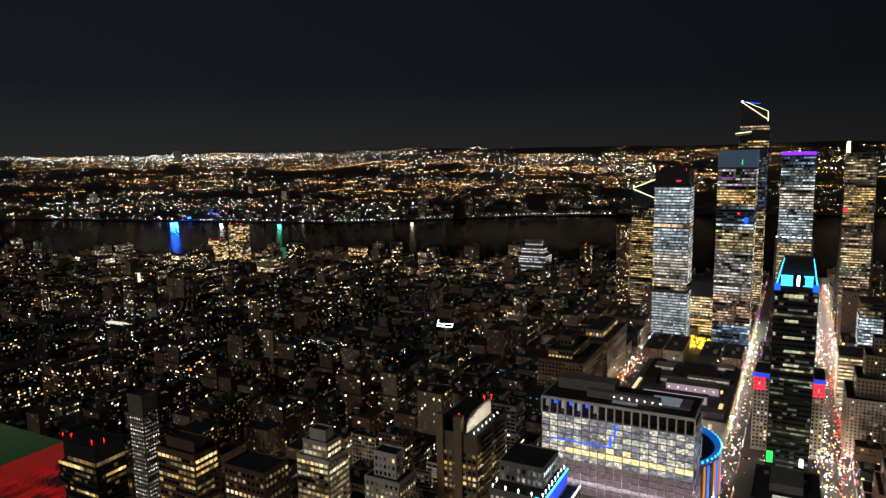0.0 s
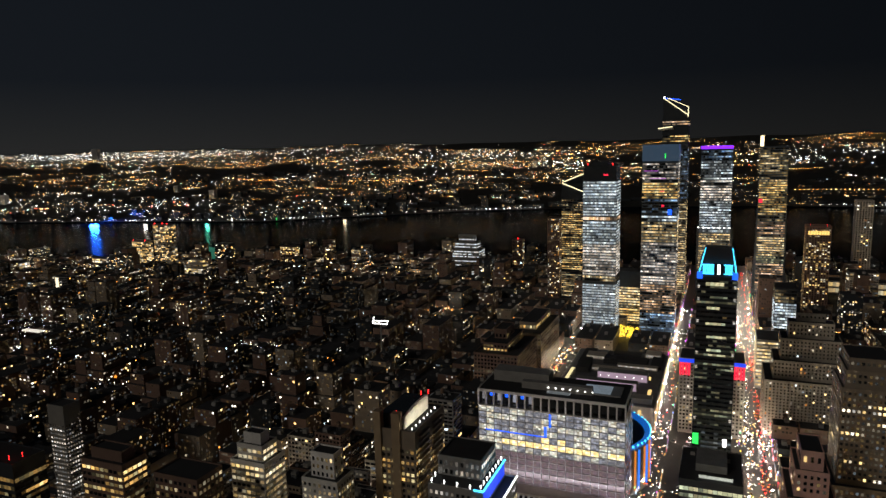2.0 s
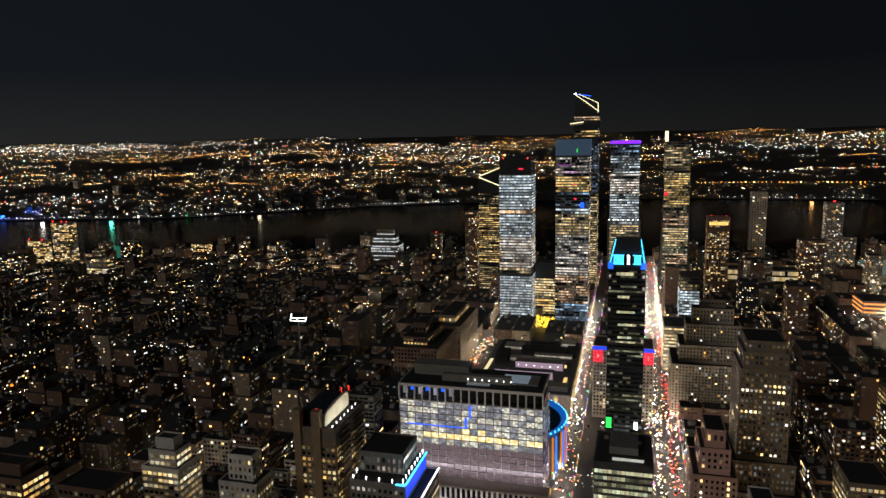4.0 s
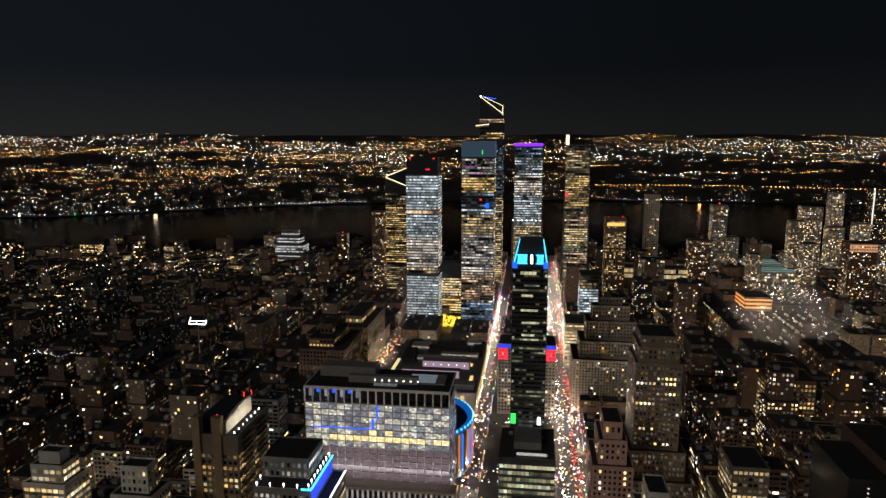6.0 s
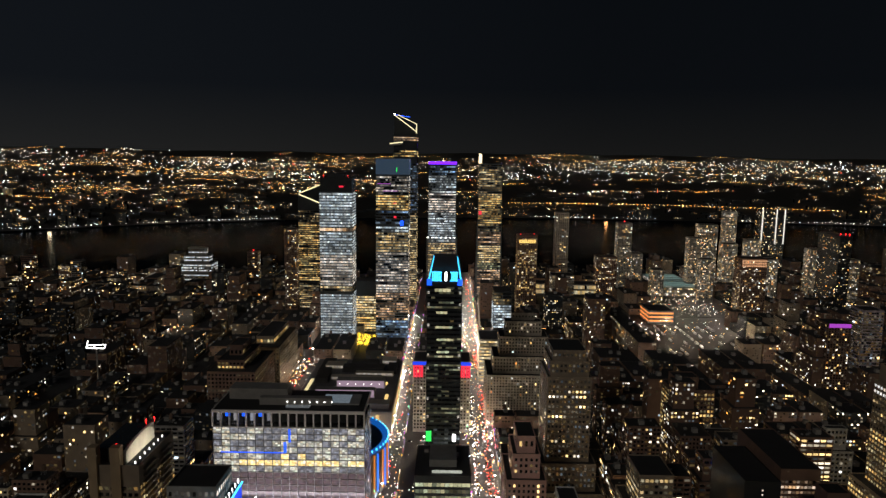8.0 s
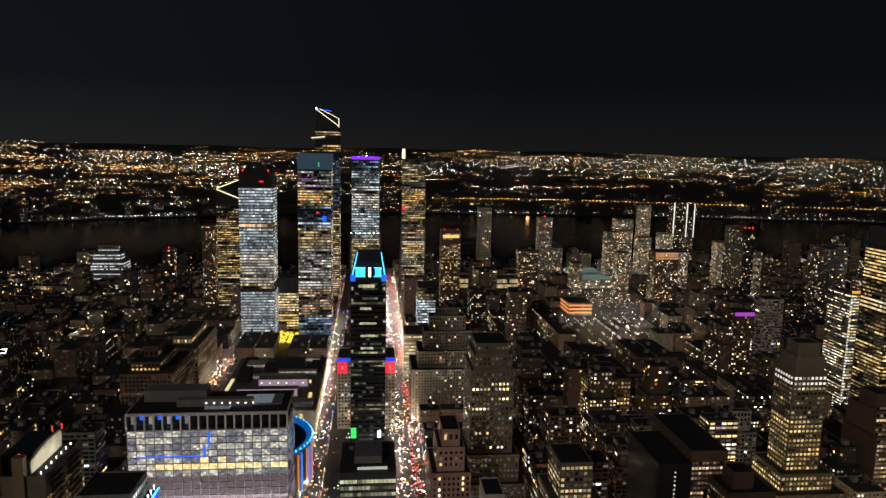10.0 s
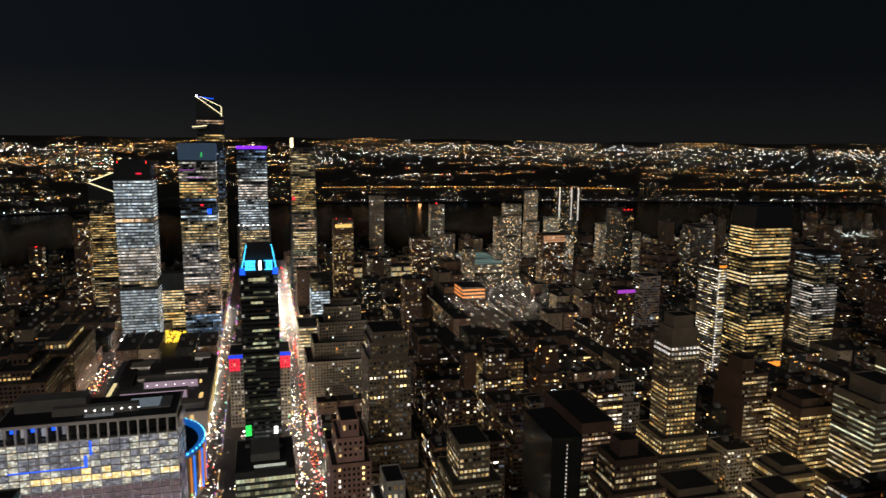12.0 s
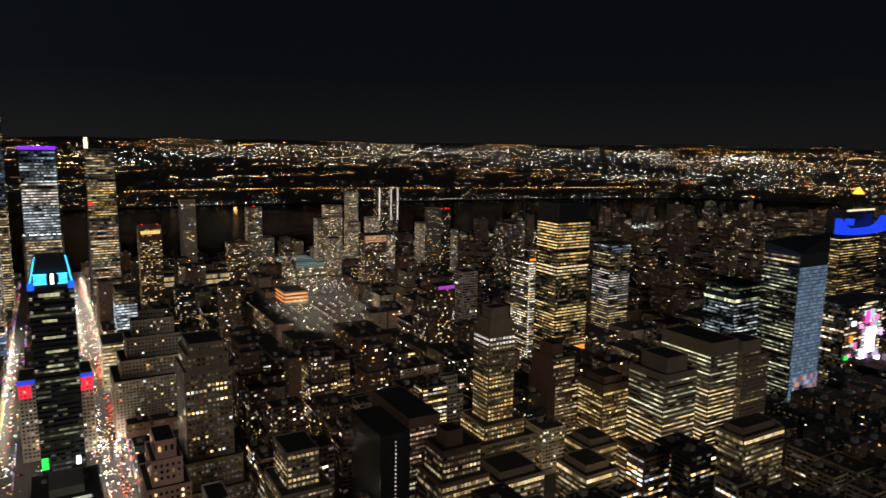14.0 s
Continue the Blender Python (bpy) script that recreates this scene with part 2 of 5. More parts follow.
def grid(face, a0, a1, c, z0, z1, bay=3.2, floor=3.6, w=0.62, h=0.5, proud=0.12):
    """Window rectangles on one face: E and W run along x, N and S along y. Returns quads (floors, bays, 4, 3)."""
    nx, nz = max(1, int((a1 - a0) / bay)), max(1, int((z1 - z0) / floor))
    bx, fz = (a1 - a0) / nx, (z1 - z0) / nz
    A, Z = np.meshgrid(a0 + bx * (np.arange(nx) + 0.5), z0 + fz * (np.arange(nz) + 0.55))
    q = np.zeros((nz, nx, 4, 3))
    sa, sz = bx * w / 2, fz * h / 2
    for i, (da, dz) in enumerate(((-1, -1), (1, -1), (1, 1), (-1, 1))):
        da = -da if (face in "WN") else da
        along, up = A + da * sa, Z + dz * sz
        if face in "EW":
            q[:, :, i, 0], q[:, :, i, 1] = along, c + (-proud if face == "E" else proud)
        else:
            q[:, :, i, 1], q[:, :, i, 0] = (along, c + (proud if face == "N" else -proud))
        q[:, :, i, 2] = up
    return q


def lit_mask(nz, nx, prob, run=0.0, dark_floor=0.0):
    """Which windows are lit; run: how far whole stretches of a floor share one switch."""
    k = max(1, int(1 + run * 6))
    base = rng.random((nz, nx // k + 2))
    m = np.repeat(base, k, axis=1)[:, :nx] < prob
    per_floor = rng.random(nz)
    m &= (per_floor > dark_floor)[:, None]
    return m & (rng.random((nz, nx)) < 0.93)


def dress(x0, x1, y0, y1, z0, z1, prob, shell_lit, shell_dark=None, faces="ENS", run=0.0, dark_floor=0.1, shell_dim=None, dim=0.35, **kw):
    for face in faces:
        a0, a1 = (x0, x1) if face in "EW" else (y0, y1)
        c = {"E": y0, "W": y1, "N": x1, "S": x0}[face]
        q = grid(face, a0 + 0.6, a1 - 0.6, c, z0, z1, **kw)
        m = lit_mask(q.shape[0], q.shape[1], prob, run, dark_floor)
        shell_lit.quads(q[m])
        d = ~m & (rng.random(m.shape) < dim)
        if shell_dim is not None:
            shell_dim.quads(q[d])
        if shell_dark is not None:
            shell_dark.quads(q[~m & ~d] if shell_dim is not None else q[~m])


# ---- ground, river and far shore ----
NEAR_SHORE = [(-4700, 150), (-3300, 520), (-2174, 1285), (-1221, 1620), (-851, 1740), (-180, 1800), (399, 1900), (1233, 1980), (2322, 1960), (3900, 1900)]
FAR_SHORE = [(-4300, 1700), (-3553, 2123), (-1875, 2470), (-1141, 3016), (-400, 3330), (212, 3451), (900, 3420), (1568, 3354), (2500, 3200), (3422, 2991), (3950, 2350), (4250, 1450)]

water_mat, n_, l_, b_ = nodes_of("dark_river_water")
b_.inputs["Base Color"].default_value = (0.004, 0.006, 0.008, 1)
b_.inputs["Roughness"].default_value = 0.17
b_.inputs["Specular IOR Level"].default_value = 0.001
w_noise = n_.new("ShaderNodeTexNoise")
w_noise.inputs["Scale"].default_value, w_noise.inputs["Detail"].default_value = 0.09, 6
w_map = n_.new("ShaderNodeTexCoord")
w_bump = n_.new("ShaderNodeBump")
w_bump.inputs["Strength"].default_value, w_bump.inputs["Distance"].default_value = 0.08, 0.4
l_.new(w_map.outputs["Object"], w_noise.inputs["Vector"])
l_.new(w_noise.outputs[0], w_bump.inputs["Height"])
l_.new(w_bump.outputs[0], b_.inputs["Normal"])
tagged(part("water", Shell().quads([[(-4950, -300, -2), (4950, -300, -2), (4950, 4950, -2), (-4950, 4950, -2)]]), water_mat),
       "dark rippled river water at night", "water", kind="structure")
tagged(part("ground", Shell().prism([(-4700, -400), (4200, -400), (3900, 1900)] + NEAR_SHORE[-2::-1], -4, 0), ASPHALT),
       "dark asphalt ground of the city blocks", "ground", kind="structure")


def far_edge(az):
    """Distance of the far shore in the direction az, in radians from the street's line."""
    s, c = math.sin(az), math.cos(az)
    for (xa, ya), (xb, yb) in zip(FAR_SHORE, FAR_SHORE[1:]):
        ta, tb = math.atan2(xa, ya), math.atan2(xb, yb)
        if ta <= az <= tb:
            d = (xb - xa) * c - (yb - ya) * s
            u = (ya * s - xa * c) / d
            return math.hypot(xa + u * (xb - xa), ya + u * (yb - ya))
    return math.hypot(*FAR_SHORE[0 if az < 0 else -1])


def far_point(az, s):
    """A place on the far shore's land: s 0 at the water, 1 at the horizon's hills."""
    d0 = far_edge(az)
    d = d0 + (4860 - d0) * s
    hill = 4 * math.sin(az * 9) + 3 * math.sin(az * 23 + 1) + 2 * math.sin(az * 51)
    return d * math.sin(az), d * math.cos(az), 2 + (317 + hill * s - 2) * s ** 0.92


land = Shell()
AZ = np.radians(np.linspace(-66, 70, 185))
NS = 16
land.add([far_point(a, s / NS) for a in AZ for s in range(NS + 1)],
         [(i * (NS + 1) + j, (i + 1) * (NS + 1) + j, (i + 1) * (NS + 1) + j + 1, i * (NS + 1) + j + 1) for i in range(len(AZ) - 1) for j in range(NS)])
tagged(part("backdrop_land", land, LAND), "dark wooded hills across the river", "far shore", kind="structure")


def sparks(name, spots, size, material, label, wide=1.0, tall=1.0):
    """Small lamps on short masts, turned to every side: little upright diamonds."""
    sh = Shell()
    for (x, y, z), r in zip(spots, size):
        u, v = r * wide, r * tall
        sh.add([(x - u, y, z), (x, y - u, z), (x + u, y, z), (x, y + u, z), (x, y, z - v), (x, y, z + v)],
               [(0, 1, 5), (1, 2, 5), (2, 3, 5), (3, 0, 5), (1, 0, 4), (2, 1, 4), (3, 2, 4), (0, 3, 4)])
    return tagged(part(name, sh, material), label, "town lights", kind="stuff")


# scattered town lights, denser along bands where the towns lie, none on the marsh and in the woods
bright, small = [], []
while len(bright) + len(small) < 11500:
    az, s = rng.uniform(-62, 66), rng.beta(1.5, 1.35)
    patch = noise.noise((az * 0.09, s * 9.0, 3.3)) + 0.7 * noise.noise((az * 0.4, s * 34.0, 8.1))
    near_marsh = 0.35 if 1.1 < az < 43 and s < 0.32 else -0.2 if az > 46 else -0.12 if az < -6 and s < 0.3 else 0.0
    if patch < 0.05 + rng.normal() * 0.14 + near_marsh or (s > 0.9 and az > -39 and rng.random() < 0.6):
        continue
    run, slope = rng.uniform(0.15, 1.6), rng.normal() * 0.006
    strong = rng.random() < 0.27
    for u in rng.uniform(-1, 1, rng.integers(3, 11)):
        x, y, z = far_point(math.radians(az + run * u), min(1.0, max(0.0, s + slope * u + rng.normal() * 0.0025)))
        (bright if strong or rng.random() < 0.06 else small).append((x, y, z + 5))
sparks("far_town_lights", bright, rng.uniform(1.3, 2.9, len(bright)), SPARK, "countless small warm and white town lights", 1.25, 0.62)
sparks("far_window_lights", small, rng.uniform(1.2, 2.5, len(small)), SPARK_DIM, "countless faint warm house lights", 1.25, 0.62)
# lit avenues: rows of sodium lamps
spots, sizes = [], []
for k in range(90):
    az, s = math.radians(rng.uniform(-60, 62)), rng.uniform(0.12, 0.97) ** 0.6
    dz, ds = math.radians(rng.uniform(1.5, 5)), rng.normal() * 0.05
    for u in np.linspace(0, 1, int(math.degrees(dz) * 7)):
        x, y, z = far_point(az + dz * u, min(1, max(0, s + ds * u)))
        spots.append((x, y, z + 6))
        sizes.append(rng.uniform(0.9, 2.0))
for u in np.linspace(0, 1, 150):  # lamps along the cliff road
    x, y, z = far_point(math.radians(5 + 43 * u), 0.15 + 0.008 * math.sin(u * 7))
    spots.append((x, y, z + 5))
    sizes.append(rng.uniform(2.0, 3.4))
sparks("far_road_lamps", spots, sizes, SPARK_AMBER, "rows of amber sodium lamps along far roads", 1.25, 0.6)
spots, sizes = [], []
for az0, s0, wa, ws, k in ((-53, 0.93, 14, 0.03, 420), (-46, 0.88, 9, 0.03, 260), (-42, 0.8, 16, 0.08, 160), (-33, 0.9, 5, 0.02, 60), (-18, 0.72, 4, 0.03, 70), (-13, 0.55, 3, 0.02, 40), (5.5, 0.55, 1.2, 0.05, 30),
                           (15, 0.8, 5, 0.03, 80), (25, 0.84, 9, 0.04, 130), (33, 0.77, 10, 0.04, 100), (11, 0.66, 5, 0.03, 60), (40, 0.8, 7, 0.04, 100), (46, 0.74, 2, 0.03, 60), (53.5, 0.74, 2.5, 0.025, 110), (50, 0.66, 7, 0.03, 80), (47, 0.35, 8, 0.06, 70), (55, 0.3, 8, 0.1, 110), (57, 0.55, 9, 0.1, 120), (-22, 0.75, 10, 0.08, 90), (-52, 0.18, 9, 0.09, 130), (-44, 0.12, 7, 0.07, 90), (-33, 0.08, 7, 0.05, 60), (-25, 0.5, 16, 0.15, 150), (22, 0.62, 20, 0.08, 160), (42, 0.6, 14, 0.1, 160)):
    for _ in range(k):
        x, y, z = far_point(math.radians(az0 + rng.normal() * wa / 2), min(1, max(0, s0 + rng.normal() * ws)))
        spots.append((x, y, z + 6))
        sizes.append(rng.uniform(1.3, 2.8))
for az0, az1 in ((-58, -14), (6, 17), (22, 50)):  # promenade lamps at the water's edge
    for a in np.arange(az0, az1, 0.3):
        if rng.random() < 0.75:
            x, y, z = far_point(math.radians(a + rng.normal() * 0.05), 0.004)
            spots.append((x, y, z + 6))
            sizes.append(rng.uniform(0.9, 2.2))
sparks("far_floodlights", spots, sizes, SPARK_WHITE, "white floodlights and promenade lamps across the river", 1.25, 0.6)
# blue and green signs on the far bank whose light streaks over the water
for az, s, r, h, m in ((-36.0, 0.003, 3, 10, GREEN_LED), (-39.5, 0.003, 4, 12, WHITE_LED), (-49.5, 0.003, 3, 10, ORANGE_LED), (-9.0, 0.003, 2, 8, WHITE_LED), (12, 0.003, 3, 8, ORANGE_LED)):
    x, y, z = far_point(math.radians(az), s)
    tagged(part("shore_sign", Shell().box(x - r * 0.5, x + r * 0.5, y - 1, y + 1, z, z + h), m), "bright lit sign on the far bank", "sign", "far signs")
for az, tint, watts in ((-49.4, (0.01, 0.12, 1.0), 800000), (-41.4, (0.1, 0.9, 0.6), 30000), (-45.9, (1.0, 0.95, 0.85), 22000), (-30.5, (1.0, 0.8, 0.5), 12000), (13.0, (1.0, 0.45, 0.15), 14000), (20.0, (1.0, 0.6, 0.3), 12000)):  # lit billboards that face the river
    x, y, z = far_point(math.radians(az), 0.0)
    board = new("river_billboard_light", bpy.data.lights.new("river_billboard_light", "AREA"))
    board.data.shape, board.data.size, board.data.size_y, board.data.energy, board.data.color = "RECTANGLE", 34 if watts > 5e5 else 14, 18, watts, tint
    board.matrix_world = look((x * 0.995, y * 0.995, 13), (x * 0.5, y * 0.5, -2))
# low riverside blocks of the far bank, with their own windows
far_walls, far_win = Shell(), Shell()
for _ in range(520):
    az, s = math.radians(rng.uniform(-58, 52)), rng.random() ** 2.2 * 0.5 + 0.015
    if -3 < math.degrees(az) < 4 and s > 0.3:
        continue
    x, y, z = far_point(az, s)
    w, d, h = rng.uniform(12, 45), rng.uniform(12, 25), rng.choice([8, 12, 16, 22, 40], p=[0.3, 0.3, 0.2, 0.15, 0.05])
    far_walls.box(x - w, x + w, y, y + d, z - 12, z + h)
    dress(x - w, x + w, y, y + d, z + 1, z + h, 0.14, far_win, faces="E", bay=5, floor=4, w=0.5, h=0.5, proud=0.3)
blocks = thing("far_riverside_blocks", 0, 3300, "low dark riverside blocks with few lit windows", "buildings", kind="stuff")
blocks.location = (0, 0, 0)
part("wall", far_walls, DARK, blocks)
part("lit_glazing", far_win, HOME, blocks)


# ---- towers ----
TAKEN = []


def storeys(shells, x0, x1, y0, y1, zones, bay, floor, faces, w=0.93, h=0.6):
    """Floor-by-floor glazing. Zones are (from z, to z, lamp family, how much is lit); neighbouring rooms share a switch."""
    for za, zb, fam, level, *even in zones:
        mix = even[0] if even else 1.0
        for face in faces:
            a0, a1 = (x0, x1) if face in "EW" else (y0, y1)
            c = {"E": y0, "W": y1, "N": x1, "S": x0}[face]
            q = grid(face, a0 + 0.4, a1 - 0.4, c, za, zb, bay=bay, floor=floor, w=w, h=h)
            nz, nx = q.shape[:2]
            shift = rng.uniform(0, 500)
            value = np.array([[mix * (noise.noise((i * bay * 0.05 + shift, j * 1.7, 0.5)) * 0.7 + noise.noise((i * bay * 0.25, j * 2.3 + shift, 9.5)) * 0.35) for i in range(nx)] for j in range(nz)])
            value += level + mix * (rng.normal(size=(nz, 1)) * 0.15 + rng.normal(size=(nz, nx)) * 0.1)
            step = np.digitize(value, (0.12, 0.3, 0.5, 0.74))
            for k in range(5):
                key = ("unlit_glazing", GLASS) if k == 0 else ("lit_glazing", fam[k - 1])
                shells.setdefault(key, Shell()).quads(q[step == k])


def tower(name, label, x0, x1, y0, depth, top, wall, glaze, prob, bay=3.0, floor=4.0, w=0.9, h=0.62, run=0.6, dark_floor=0.12, base=0,
          faces="ENSW", dim=None, zlit=None, dark=True, category="tower", steps=(), tiers=(), zones=(), blank=0):
    """A tower of one block, or stepped: steps are (inset on each side, height of the step's top), tiers are whole outlines (x0, x1, y0, y1, top).
    zones give its lit floors from bottom to top; the blank topmost tiers have no windows."""
    ob = thing(name, (x0 + x1) / 2, y0, label, category)
    inv = Matrix.Translation((-(x0 + x1) / 2, -y0, 0))
    y1 = y0 + depth
    lights, panes, dims = Shell(), Shell(), Shell()
    z0 = base
    shapes = list(tiers) or [(x0 + i, x1 - i, y0 + i, y1 - i, zt) for i, zt in tuple(steps) or ((0.0, top),)]
    shells = {}
    for n, (a0, a1, b0, b1, zt) in enumerate(shapes):
        walls = Shell().tub(a0, a1, b0, b1, z0, zt)
        part("wall", walls, wall, ob).data.transform(inv)
        part("roof", Shell().box(a0 + 0.52, a1 - 0.52, b0 + 0.52, b1 - 0.52, zt + 0.01, zt + 0.35), ROOF, ob).data.transform(inv)
        if n < len(shapes) - blank:
            if zones:
                storeys(shells, a0, a1, b0, b1, [(max(zn[0], z0), min(zn[1], zt - 1), *zn[2:]) for zn in zones if zn[0] < zt - 3 and zn[1] > z0 + 3], bay, floor, faces, w, h)
            else:
                dress(a0, a1, b0, b1, z0 + 3, (zlit if zlit and zlit < zt else zt - 1), prob, lights, panes if dark else None, faces, run, dark_floor, dims, dim if dim is not None else 0.7 if run > 0.1 else 0.12, bay=bay, floor=floor, w=w, h=h)
        z0 = zt
        TAKEN.append((a0, a1, b0, b1))
    shells[("lit_glazing", glaze)] = lights if ("lit_glazing", glaze) not in shells else shells[("lit_glazing", glaze)]
    if panes.v:
        shells[("unlit_glazing", GLASS)] = panes
    shells[("dim_glazing", DIM)] = dims
    for (nm, mt), sh in shells.items():
        if sh.v:
            p = part(nm, sh, mt, ob, kind="stuff")
            p.data.transform(inv)
    TAKEN.append((x0, x1, y0, y1))
    return ob


def fix(ob, name, shell, material, label=""):
    """A part given in the city's own coordinates."""
    p = part(name, shell, material, ob, label)
    p.data.transform(Matrix.Translation(-ob.location))
    return p


def plant(ob, x0, x1, y0, y1, z, h=7, material=GREY):
    """Roof plant: a lift house, fans and ducts."""
    sh = Shell().box(x0 + (x1 - x0) * 0.25, x1 - (x1 - x0) * 0.25, y0 + (y1 - y0) * 0.3, y1 - (y1 - y0) * 0.2, z, z + h)
    for i in range(5):
        u, v = x0 + (x1 - x0) * rng.uniform(0.08, 0.85), y0 + (y1 - y0) * rng.uniform(0.08, 0.85)
        s = rng.uniform(1.2, 2.6)
        sh.box(u, u + s * 1.5, v, v + s, z, z + s)
    fix(ob, "roof_plant", sh, material)


def aviation(ob, spots, r=0.9):
    for x, y, z in spots:
        fix(ob, "warning_lamp", Shell().disc(x, y, 0.15, z, z + 2.2, 6).disc(x, y, r, z + 2.2, z + 2.2 + r * 1.6, 8, r * 0.5), RED_LED, "red aircraft warning lamp")


for az, s, w, h in ((-48.9, 0.86, 22, 62), (-40.9, 0.22, 16, 40), (-33.0, 0.3, 14, 30), (-14.6, 0.5, 12, 34), (-43.5, 0.3, 14, 34), (-55, 0.2, 16, 45)):
    x, y, z = far_point(math.radians(az), s)
    tower("far_bank_tower", "tall slab on the far bank with few lights", x - w, x + w, y, 24, z + h, GREY, HOME, 0.25 if h < 60 else 0.02, bay=6, floor=5, w=0.5, h=0.5, run=0, base=z - 10, faces="E", dark=False)

# the dark slab with the lit numeral on its crown
slab = tower("dark_office_slab", "dark glass office slab with blue-lit sloping crown", -19, 14, 628, 112, 200, DARK, OFFICE, 0.2, bay=3.3, floor=4.1, w=0.96, h=0.42,
             zones=((4, 60, F_COOL, 0.12, 0.6), (60, 120, F_GREEN, 0.08, 0.7), (120, 150, F_GREEN, 0.12, 0.8), (150, 176, F_CREAM, 0.0, 0.5), (176, 199, F_GREEN, 0.06, 0.7)))
for fl in range(5):
    xw = -12 + rng.uniform(0, 4)
    tagged(fix(slab, "lit_floor", Shell().quads(grid("E", xw, xw + rng.uniform(10, 17), 627.8, (193, 172, 158, 146, 134)[fl], (196.4, 174.6, 160.4, 148.4, 136.4)[fl], bay=3.2, floor=2.4, w=0.94, h=0.9)), F_GREEN[2]), kind="stuff")
corner_panes = Shell()
for z in (191, 180, 160, 131, 118, 88, 70):
    for x in (-18.4, 11.2):
        corner_panes.quads(grid("E", x, x + 2.2, 627.6, z, z + 3, bay=1.1, floor=1.5, w=0.8, h=0.75))
tagged(fix(slab, "corner_panes", corner_panes, F_WHITE[2], "lit corner stair panes"), kind="stuff")
crown = Shell().add([(-19, 628, 201.2), (14, 628, 201.2), (14, 740, 201.2), (-19, 740, 201.2), (-13, 634, 227), (9.5, 634, 227), (9.5, 640, 227), (-13, 640, 227)], FACES)
fix(slab, "crown", crown, ROOF, "dark sloping crown")
for xa, xb in ((-19, -13), (14, 9.5)):
    s = 1 if xa > 0 else -1
    fix(slab, "edge_light", Shell().add([(xa - s * 1.2, 627.7, 200), (xa, 627.7, 200), (xa, 629, 200), (xa - s * 1.2, 629, 200),
                                         (xb - s * 0.7, 633.6, 226), (xb, 633.6, 226), (xb, 634.6, 226), (xb - s * 0.7, 634.6, 226)], FACES), SKY_LED, "blue edge light")
    fix(slab, "blue_corner", Shell().box(min(xa, xa - s * 4.5), max(xa, xa - s * 4.5), 627.3, 627.9, 199.5, 205.5), BLUE_LED, "blue-lit corner panel")
for i in range(16):
    x = -14.2 + i * 1.5
    if 5.5 < i < 11.5:
        continue
    fix(slab, "light_bar", Shell().box(x, x + 1.0, 627.4, 628.4, 204.5, 211.5), SKY_LED, "light blue sign bar")
fix(slab, "sign_rail", Shell().box(-15, 9.8, 627.5, 628.4, 203.6, 204.3).box(-15, 9.8, 627.8, 628.6, 211.6, 212.3), SKY_LED)
fix(slab, "sign_panel", Shell().box(-5.2, 2.4, 627.3, 628.2, 203.4, 213.2), GLASS, "black sign panel")
num = bpy.data.curves.new("numeral", "FONT")
num.body, num.size, num.extrude, num.align_x = "1", 12.5, 0.15, "CENTER"
num.offset = 0.02
num.materials.append(WHITE_LED)
numeral = new("numeral", num)
numeral.parent = slab
numeral.matrix_basis = Matrix.Translation(-slab.location) @ pose(-1.4, 626.9, 203.9, 90, 0, 0) @ Matrix.Diagonal((1.7, 1.0, 1.0, 1.0))
tagged(numeral, "white lit numeral one")
fix(slab, "green_screen", Shell().box(-18.5, -13.5, 626.6, 627.6, 47, 57), GREEN_LED, "green video screen")
fix(slab, "white_screen", Shell().box(7, 10, 626.6, 627.6, 47, 54), WHITE_LED, "white video screen")

# the tower behind it; glowing panels imitate the red and blue floodlight on its top storeys
lo = tower("floodlit_stone_block", "pale stone block with red and blue floodlit top", -38, 28, 760, 40, 84, LIME, OFFICE, 0.14, bay=3.6, floor=4, w=0.5, h=0.5, run=0)
for x0 in (-38, -32, 16.5, 22.5):
    fix(lo, "red_pilaster", Shell().box(x0 + 0.3, x0 + 2.2, 759.4, 759.9, 66, 80), RED_WASH, "pilaster with painted red floodlight glow")
    fix(lo, "red_panel", Shell().box(x0 + 3.0, x0 + 5.2, 759.5, 759.9, 66, 80), RED_WASH, "wall panel with painted red floodlight glow")
fix(lo, "blue_cornice", Shell().box(-38.5, 28.5, 759.2, 759.9, 80.6, 84.2), DEEP_BLUE, "cornice with painted blue floodlight glow")

# the wide glass block with white frame, and the round arena behind it
gb = thing("glass_office_block", -124, 515, "wide white-framed glass office block, brightly lit within", "office building")
x0, x1, y0, y1, zt = -184, -64, 515, 563, 119
TAKEN.append((x0 - 5, x1 + 5, 490, y1))
fix(gb, "wall", Shell().box(x0 + 1, x1 - 1, y0 + 1.2, y1, 0, zt - 12).box(x0 + 4, x1 - 4, y0 + 7, y1 - 3, zt - 12, zt - 1.5), DARK)
fix(gb, "roof", Shell().box(x0, x1, y0, y1, zt - 1.5, zt), ROOF)
fix(gb, "roof_edge", Shell().box(x0 - 0.3, x1 + 0.3, y0 - 0.6, y0 + 0.5, zt - 1.8, zt + 0.5).box(x0 - 0.3, x0 + 0.5, y0 + 0.5, y1, zt - 1.8, zt + 0.5).box(x1 - 0.5, x1 + 0.3, y0 + 0.5, y1, zt - 1.8, zt + 0.5), PALE, "white roof edge")
NB = 18
bw = (x1 - x0) / NB
for i in range(NB + 1):
    cx = x0 + i * bw
    fix(gb, "loggia_column", Shell().box(cx - 0.55, cx + 0.55, y0 - 0.4, y0 + 1.0, zt - 13.5, zt - 1.8), PALE, "white loggia column")
fix(gb, "loggia_floor", Shell().box(x0, x1, y0 - 0.3, y0 + 7, zt - 14.2, zt - 13.5), PALE)
